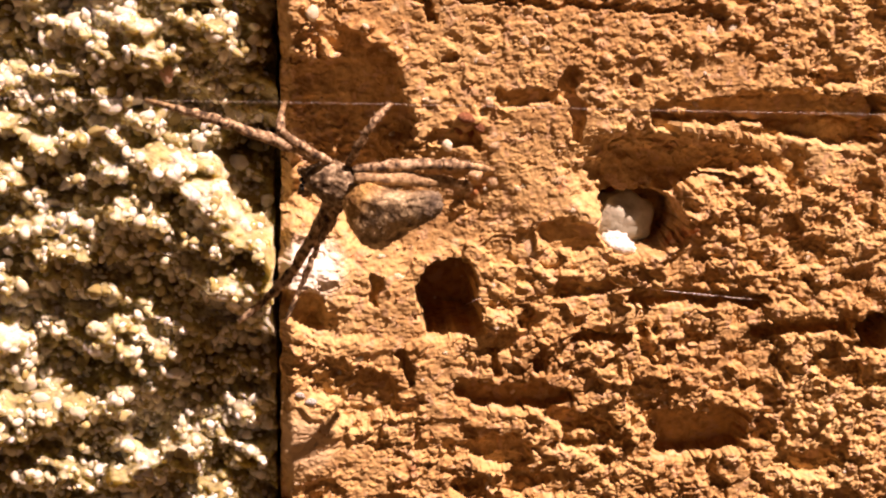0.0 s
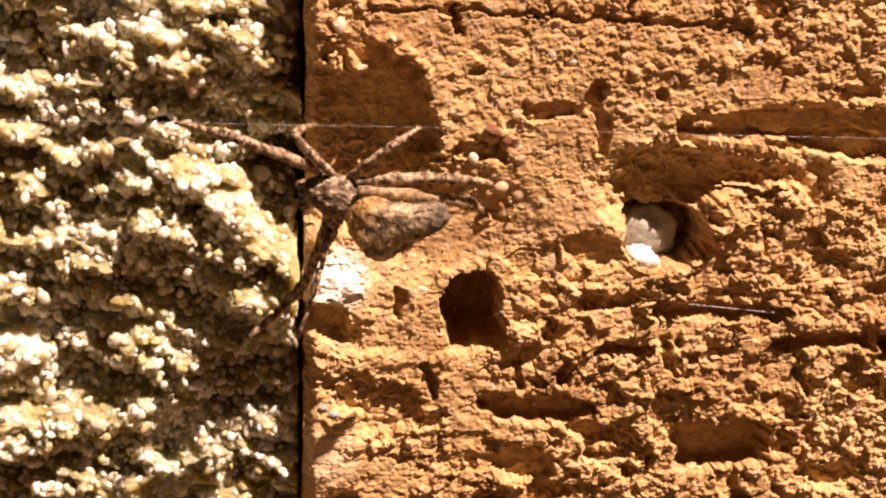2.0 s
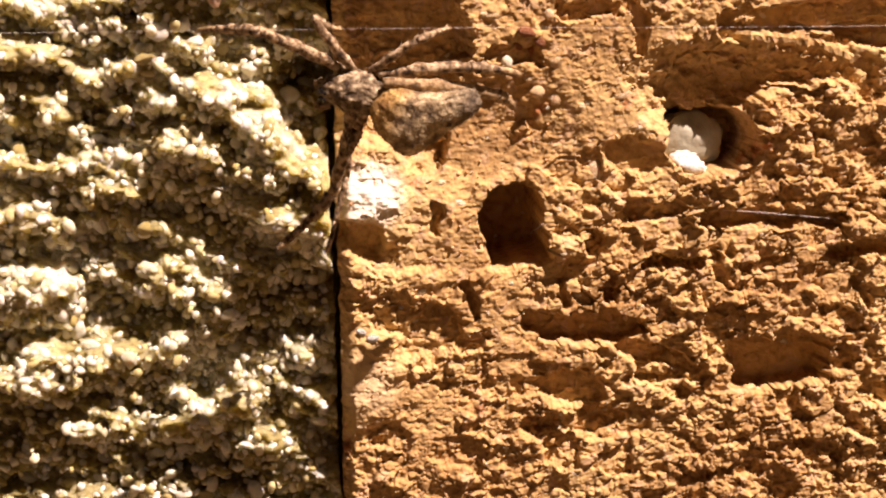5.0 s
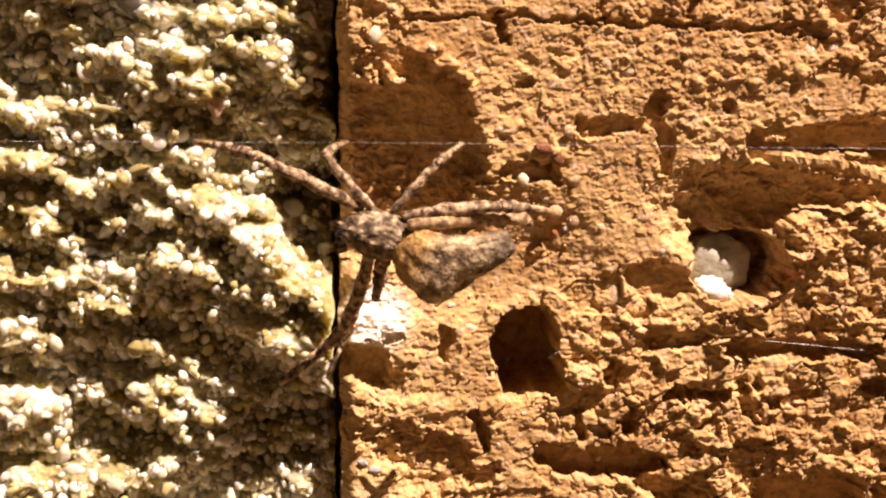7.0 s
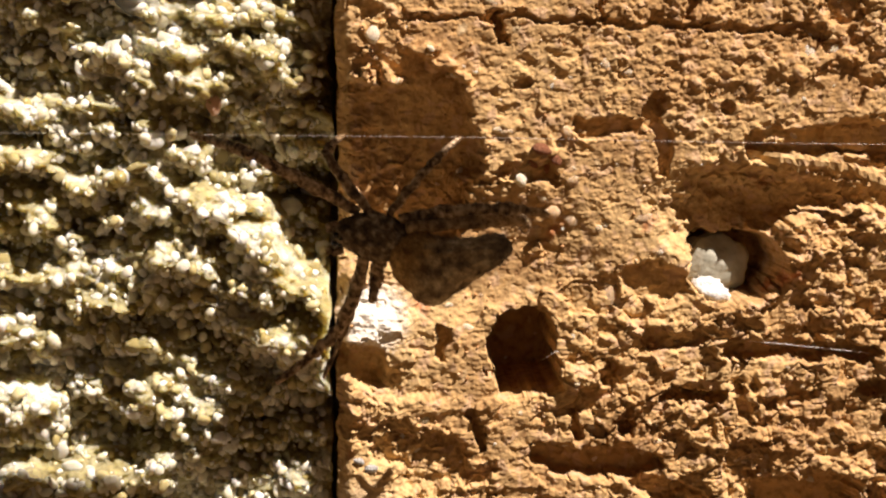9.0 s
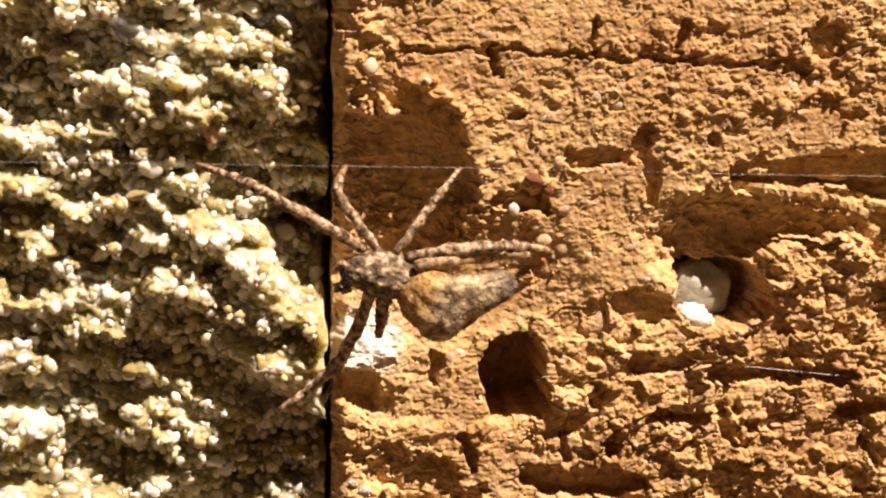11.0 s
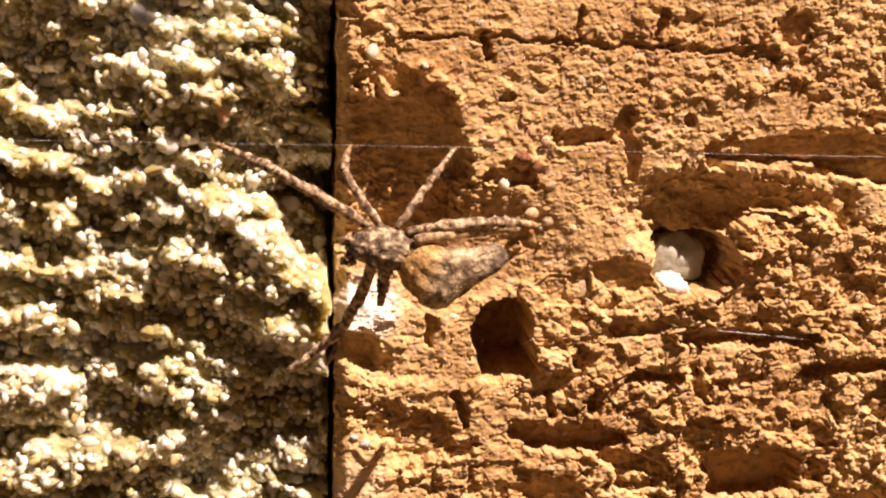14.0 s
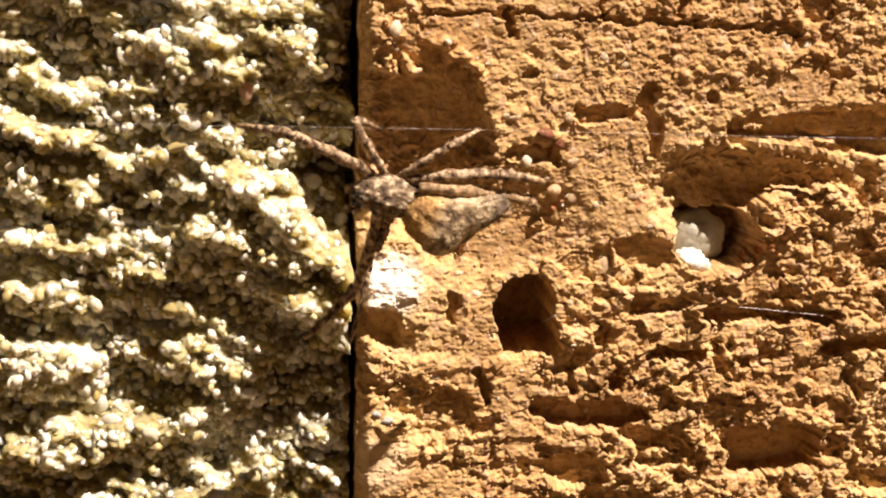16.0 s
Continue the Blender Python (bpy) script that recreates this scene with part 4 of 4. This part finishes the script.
def lumpy(level, shape, roughness, seed):
    """A rounded body from a sphere; shape gives each direction its place in millimetres."""
    bm = bmesh.new()
    bmesh.ops.create_icosphere(bm, subdivisions=level, radius=1.0)
    off = Vector((seed, seed * 2.3, -seed))
    for v in bm.verts:
        n = v.co.normalized()
        grow = 1 + roughness * (noise.noise(n * 3 + off) + 0.6 * noise.noise(n * 8 + off) + 0.35 * noise.noise(n * 20 + off))
        v.co = Vector(shape(n)) * grow * MM
    bmesh.ops.recalc_face_normals(bm, faces=bm.faces[:])
    return bm


def bristle(bm, count, length, seed):
    luck = random.Random(seed)
    bm.faces.ensure_lookup_table()
    faces = bm.faces[:]
    for _ in range(count):
        f = faces[luck.randrange(len(faces))]
        c, n = f.calc_center_median(), f.normal.copy()
        side = n.orthogonal().normalized()
        other = n.cross(side)
        lean = side * luck.uniform(-0.7, 0.7) + other * luck.uniform(-0.7, 0.7)
        w = 0.009 * MM
        q = [bm.verts.new(c + o * w) for o in (side, other - side * 0.5, -other - side * 0.5)]
        top = bm.verts.new(c + (n + lean).normalized() * length * luck.uniform(0.5, 1.2) * MM)
        for k in range(3):
            bm.faces.new((q[k], q[(k + 1) % 3], top))


def cephalothorax(n):
    # head towards -x; low and broad, raised where the eyes sit
    taper = 1.0 - 0.28 * max(-n.x, 0) ** 1.5
    top = 0.42 + 0.10 * max(-n.x, 0)
    return (n.x * 0.95, n.y * top, n.z * 0.54 * taper)


def abdomen(n):
    # broad shoulders in front with a low hump below, narrowing to a blunt tail
    along, round_ = n.x, max(math.hypot(n.y, n.z), 1e-4)
    full = (1 - abs(along) ** (3.2 if along < 0 else 6.0)) ** 0.5
    up, out = n.z / round_ * full, n.y / round_ * full
    if up < 0:
        width = float(np.interp(along, (-1, -0.55, -0.25, 0.3, 1), (0.60, 1.18, 1.12, 0.66, 0.40)))
    else:
        width = float(np.interp(along, (-1, -0.6, -0.1, 0.4, 1), (0.55, 0.74, 0.38, 0.28, 0.38)))
    return (along * 1.36, out * (0.58 - 0.18 * step(along, -0.2, 0.9)), up * width + 0.10 * step(along, -0.5, 1.0))


class Leg:
    """Two stretches that swing: hip on the body, foot held where it is, knee bent towards a pole."""

    def __init__(self, hip, foot, pole, share, slack, on_thread, sway, drag):
        self.hip, self.foot, self.pole, self.on_thread = Vector(hip), Vector(foot), Vector(pole).normalized(), on_thread
        self.sway, self.drag = Vector(sway), drag
        far = max((self.foot_at(t, u) - self.hip_at(t, u)).length for u in (0.0, 0.5, 1.0) for t in (0.0, 2.0, 6.0, 12.0))
        self.upper, self.lower = far * slack * share, far * slack * (1 - share)

    def foot_at(self, t, u):
        if self.on_thread:
            return self.foot + Vector((0, 0, lift_at(t, u)))
        return self.foot + self.sway * u + self.drag * Vector((drift(t, 1), 0, drift(t, 2)))

    def hip_at(self, t, u):
        return body_at(t, u) @ self.hip

    def poses(self, t, u):
        hip, foot, back = self.hip_at(t, u), self.foot_at(t, u), body_at(t, u).inverted()
        gap = foot - hip
        d, way = gap.length, gap.normalized()
        a = (self.upper**2 - self.lower**2 + d * d) / (2 * d)
        rise = math.sqrt(max(self.upper**2 - a * a, 0.0))
        pole = (self.pole - way * self.pole.dot(way)).normalized()
        knee = hip + way * a + pole * rise
        out = []
        for start, end in ((hip, knee), (knee, foot)):
            x = (end - start).normalized()
            z = x.cross(pole).normalized()
            y = z.cross(x)
            m = Matrix((x, y, z)).transposed().to_4x4()
            m.translation = start
            m = back @ m
            m.translation *= MM
            out.append(m)
        return out


def build_spider():
    thing = tagged(new("spider"), "small mottled grey-brown hairy spider hanging on a silk thread", "spider")
    thing.location = HOME * MM
    bm = lumpy(5, cephalothorax, 0.11, 2.0)
    bristle(bm, 420, 0.10, 3)
    front = part("cephalothorax", bm, carapace_hide, thing, "grey and brown mottled bristly carapace")
    front.location = (-0.50 * MM, 0, 0.10 * MM)
    front.rotation_euler = (radians(-15), radians(8), 0)
    bm = lumpy(5, abdomen, 0.09, 5.0)
    bristle(bm, 900, 0.10, 4)
    rear = part("abdomen", bm, abdomen_hide, thing, "wedge-shaped mottled abdomen, ochre in front and blackish at the tail")
    rear.location = (1.27 * MM, -0.10 * MM, -0.27 * MM)
    rear.rotation_euler = (radians(-10), radians(-6), 0)
    for x, y, z, r in ((-1.30, -0.30, 0.16, 0.075), (-1.34, -0.24, -0.04, 0.075), (-1.18, -0.42, 0.10, 0.05), (-1.20, -0.40, -0.06, 0.05)):
        eye = bmesh.new()
        bmesh.ops.create_icosphere(eye, subdivisions=3, radius=r * MM)
        part("eye", eye, eye_black, thing, "round glossy black eye").location = (x * MM, y * MM, z * MM)
    for z, bend in ((0.28, 0.1), (-0.22, -0.06)):
        bm = bmesh.new()
        tube(bm, [(0, 0, 0), (-0.20, -0.08, bend), (-0.30, -0.02, bend * 0.4), (-0.34, 0.12, -bend)], [0.09, 0.085, 0.10, 0.05], 9, 26, 8)
        part("palp", bm, leg_hide, thing, "short bristly brown feeler").location = (-1.18 * MM, -0.05 * MM, z * MM)
    for z in (0.12, -0.10):
        bm = bmesh.new()
        tube(bm, [(0, 0, 0), (-0.10, 0.14, 0), (-0.10, 0.34, 0)], [0.13, 0.14, 0.07], 9, 12, 9)
        part("jaw", bm, leg_hide, thing, "stout dark brown jaw").location = (-1.22 * MM, 0.02 * MM, z * MM)
    legs = []

    def leg(hip, foot, pole, share, slack, thick, mat, on_thread=False, sway=(0, 0, 0), drag=0.0, tip=None):
        one = Leg(hip, foot, pole, share, slack, on_thread, sway, drag)
        pieces = []
        for name, length, radii in (("thigh", one.upper, (0.75, 1.0, 1.1, 1.0, 0.82)), ("shank", one.lower, (0.9, 1.0, 0.95, 0.72, 0.62))):
            bm = bmesh.new()
            reach, n = (length if name == "thigh" else 0.6 * length), 14
            points = [(reach * k / n, 0.05 * length * math.sin(math.pi * reach * k / n / length), 0.02 * math.sin(5 * k)) for k in range(n + 1)]
            wide = [thick * float(np.interp(k / n, np.linspace(0, 1, 5), radii)) * (1 + 0.08 * math.sin(2.3 * k)) for k in range(n + 1)]
            tube(bm, points, wide, 9, 42 * reach, len(legs) * 5 + len(pieces))
            pieces.append(part(name, bm, mat, thing))
        bm = bmesh.new()
        points = [(one.lower * k / 10, 0.05 * one.lower * math.sin(math.pi * k / 10), 0) for k in range(6, 11)]
        tube(bm, points, [thick * f for f in ((0.6, 0.55, 0.5, 0.42, 0.26) if on_thread else (0.66, 0.66, 0.64, 0.58, 0.4))], 9, 30 * one.lower, len(legs) + 60)
        part("foot", bm, tip or mat, pieces[1])
        legs.append((one, pieces))

    leg((-0.87, 0.10, 0.65), (-6.18, -3.00, 3.34), (-0.1, -1, 0.3), 0.52, 1.03, 0.135, leg_hide, True, tip=pale_leg_hide)
    leg((-0.47, 0.05, 0.55), (-2.66, -3.00, 3.30), (-0.35, -1, -0.3), 0.6, 1.03, 0.115, leg_hide, True, tip=pale_leg_hide)
    leg((-0.15, 0.05, 0.58), (0.05, -3.00, 3.29), (-0.15, -1, 0.2), 0.5, 1.02, 0.1, leg_hide, True)
    leg((0.10, -0.05, 0.50), (1.66, -3.50, 2.02), (0, -1, 0.7), 0.62, 1.01, 0.15, leg_hide, sway=(0.45, -0.3, -0.48), drag=1.0, tip=pale_leg_hide)
    leg((0.30, -0.35, 0.36), (1.62, -2.70, 1.08), (0.3, -1, 0.6), 0.76, 1.05, 0.165, pale_leg_hide, drag=0.6)
    leg((-0.70, 0.22, -0.10), (-4.46, -2.40, -2.42), (0.3, 0.6, -0.45), 0.6, 1.02, 0.155, leg_hide, sway=(0.17, 0, -0.30), drag=0.6)
    leg((-0.30, 0.20, -0.10), (-2.62, -3.20, 0.15), (0, 1, -0.2), 0.6, 1.02, 0.17, leg_hide, sway=(0.72, -0.5, -0.75), drag=0.8)
    leg((-0.66, 0.36, -0.10), (-3.18, -1.90, -2.68), (0.2, 0.8, -0.1), 0.55, 1.01, 0.09, leg_hide, drag=0.6)
    return thing, legs


# ---- made-up leaf, out of view overhead, added to shade the animal ----
OUTWARD = (Vector((0, -1, 0)) - SUN_WAY * SUN_WAY.dot(Vector((0, -1, 0)))).normalized()
ACROSS = OUTWARD.cross(SUN_WAY)
# Seconds, and how far out from the wall the added leaf's shade begins, in millimetres.
SHADE_EDGE = [(0, 34.0), (6.0, 32.0), (8.0, 9.0), (8.3, 4.3), (8.4, 3.5), (8.5, 3.3), (8.7, 2.8), (8.9, 2.60), (9.0, 2.70), (9.1, 3.2), (9.2, 3.8), (9.4, 6.0), (11.0, 30.0), (16.0, 34.0)]


def make_blocker_skin():
    m, n, l, b = material("dry_leaf", 0.7, 0.3)
    l.new(ramp(n, l, noise_node(n, l, 420, 4), (0.35, (0.10, 0.075, 0.025)), (0.65, (0.20, 0.14, 0.05))), b.inputs["Base Color"])
    bump(n, l, b, noise_node(n, l, 900, 4), 0.0002, 0.6)
    return m


def build_leaf_blocker():
    """An added sun blocker: a curled oval blade with its rim towards the wall, a midrib and a stalk."""
    skin = make_blocker_skin()
    thing = tagged(new("leaf"), "made-up leaf-shaped sun blocker, out of view, that shades the spider", "leaf")
    bm = bmesh.new()
    rows, cols = 28, 12
    grid = []
    for i in range(rows + 1):
        a = i / rows * 2 - 1
        wide = 7.5 * (1 - abs(a) ** 2.6) ** 0.6 + 0.05
        grid.append([bm.verts.new(Vector((a * 17, wide * (j / cols * 2 - 1), 0.9 * math.cos(3 * a) + 0.10 * (wide * (j / cols * 2 - 1) / 5) ** 2)) * MM) for j in range(cols + 1)])
    for a, b in zip(grid, grid[1:]):
        for j in range(cols):
            bm.faces.new((a[j], b[j], b[j + 1], a[j + 1]))
    blade = part("blade", bm, skin, thing)
    thick = blade.modifiers.new("thickness", "SOLIDIFY")
    thick.thickness = 0.25 * MM
    rib = bmesh.new()
    tube(rib, [(-24 + 2 * k, 0, 0.9 * math.cos(3 * max(-24 + 2 * k, -17) / 17) - 0.2) for k in range(20)], [0.45 - 0.018 * k for k in range(20)], 8)
    part("stalk", rib, skin, thing, "stalk and midrib of the added sun blocker")
    return thing


def blocker_at(edge, t):
    """The blocker's pose when its shade begins that far out; it lies across the sun's rays, 48 mm up them."""
    m = Matrix((ACROSS, OUTWARD, SUN_WAY)).transposed().to_4x4()
    m.translation = (SUN_WAY * 48 + OUTWARD * (edge + 7.4) + ACROSS * ACROSS.dot(Vector((-1.2, -4.2, 1.0)))) * MM
    return m @ Matrix.Rotation(radians(3 * math.sin(t)), 4, "X")


# ---- building ----
brick, bx, bz, bh = build_brick()
mortar, mx, mz, mh = build_mortar()
build_wall_core()
build_ground()
build_lime_pebble()
main_thread = strand("silk_thread", THREAD, 0.0024, "single taut silk thread stretched across brick and mortar")
slack = [(7.91, 0.10, -2.26), (8.61, -0.10, -2.28), (10.96, 0.10, -2.58), (11.40, 0.40, -2.71)]
strand("silk_thread", slack, 0.006, "short silk thread spanning a slot in the brick")
strand("silk_thread", [(2.54, 0.60, -2.85), (2.66, 0.00, -2.59), (2.80, -0.10, -2.45), (3.10, 0.10, -2.57)], 0.005, "wispy silk hair at the edge of a hole in the brick")
strand("silk_thread", [(-7.14, 0.20, 1.49), (-6.05, -0.60, 1.18), (-4.99, -1.20, 0.81), (-3.88, -2.20, 0.48)], 0.0022, "faint slanting silk thread in front of the mortar")
spider, legs = build_spider()
# invented sun blocker, never in view, here only for its shadow
leaf = build_leaf_blocker()
brick_grains(brick, bx, bz, bh)
brick_flakes(brick, bx, bz, bh)
mortar_grains(mortar, mx, mz, mh)


# How far out the body is, from 0 (near the wall) to 1, by the second.
SWING_A = [(0, 0.3), (0.1, 0.12), (0.3, 0.02), (0.4, 0.1), (0.5, 0.38), (0.6, 0.8), (0.7, 1.0), (0.8, 1.0), (0.9, 0.8), (1.0, 0.4), (1.1, 0.15), (1.2, 0.1), (1.3, 0.4), (1.4, 0.8), (1.5, 1.0), (1.6, 1.0), (1.7, 0.8), (1.8, 0.4), (1.9, 0.12), (2.0, 0.05), (2.1, 0.1), (2.2, 0.4), (2.3, 0.8), (2.4, 1.0), (2.5, 0.95), (2.6, 0.8), (2.8, 0.25), (3.0, 0.0), (3.2, 0.1), (3.3, 0.45), (3.4, 0.8), (3.5, 1.0)]
SWING_B = [(3.7, 0.95), (4.0, 0.2), (4.13, 0.05), (4.3, 0.35), (4.47, 0.95), (4.6, 0.95), (4.8, 0.3), (4.97, 0.05), (5.17, 0.45), (5.33, 0.95), (5.5, 1.0), (5.67, 0.88), (5.8, 0.7), (6.0, 0.37), (6.2, 0.1), (6.3, 0.15), (6.4, 0.35), (6.5, 0.67), (6.6, 0.9), (6.7, 1.0), (6.8, 1.0), (6.9, 0.9), (7.0, 0.8), (7.1, 0.5), (7.2, 0.18), (7.3, 0.06), (7.4, 0.03), (7.5, 0.08), (7.6, 0.35), (7.7, 0.7), (7.8, 0.93), (7.9, 0.98)]
SWING_C = [(8.0, 0.94), (8.1, 0.9), (8.2, 0.7), (8.3, 0.35), (8.4, 0.1), (8.5, 0.08), (8.7, 0.08), (8.8, 0.2), (8.9, 0.5), (9.0, 0.83), (9.1, 0.95), (9.2, 0.9), (9.4, 0.4), (9.57, 0.05), (9.77, 0.15), (9.93, 0.8), (10.1, 1.0), (10.3, 0.7), (10.5, 0.15), (10.63, 0.05), (10.8, 0.5), (10.93, 1.0), (11.07, 0.85), (11.2, 0.2), (11.3, 0.0), (11.4, 0.15), (11.5, 0.54), (11.6, 0.95), (11.7, 1.0), (11.8, 0.88), (11.9, 0.8), (12.0, 0.69)]
SWING_D = [(12.1, 0.45), (12.2, 0.2), (12.3, 0.1), (12.5, 0.05), (12.6, 0.2), (12.7, 0.55), (12.8, 0.8), (12.9, 0.95), (13.0, 0.87), (13.1, 0.75), (13.2, 0.5), (13.3, 0.2), (13.4, 0.05), (13.5, 0.0), (13.6, 0.05), (13.7, 0.3), (13.8, 0.65), (13.9, 0.95), (14.0, 1.0), (14.1, 1.0), (14.2, 0.95), (14.3, 0.8), (14.4, 0.58), (14.5, 0.34), (14.6, 0.15), (14.7, 0.05), (14.8, 0.05), (14.9, 0.3), (15.0, 0.73), (15.1, 0.97), (15.2, 1.0), (15.3, 0.95)]
SWING_E = [(15.4, 0.9), (15.5, 0.84), (15.6, 0.7), (15.7, 0.45), (15.8, 0.2), (15.9, 0.08), (16.0, 0.03)]


def metres(m):
    m.translation *= MM
    return m


def motions():
    swing = SWING_A + SWING_B + SWING_C + SWING_D + SWING_E
    walk(spider, [(t, metres(body_at(t, u))) for t, u in swing])
    walk(main_thread, [(t, Matrix.Translation((0, 0, lift_at(t, u) * MM))) for t, u in swing])
    walk(leaf, [(t, blocker_at(edge, t)) for t, edge in SHADE_EDGE])
    for one, pieces in legs:
        for k, piece in enumerate(pieces):
            walk(piece, [(t, one.poses(t, u)[k]) for t, u in swing])


motions()
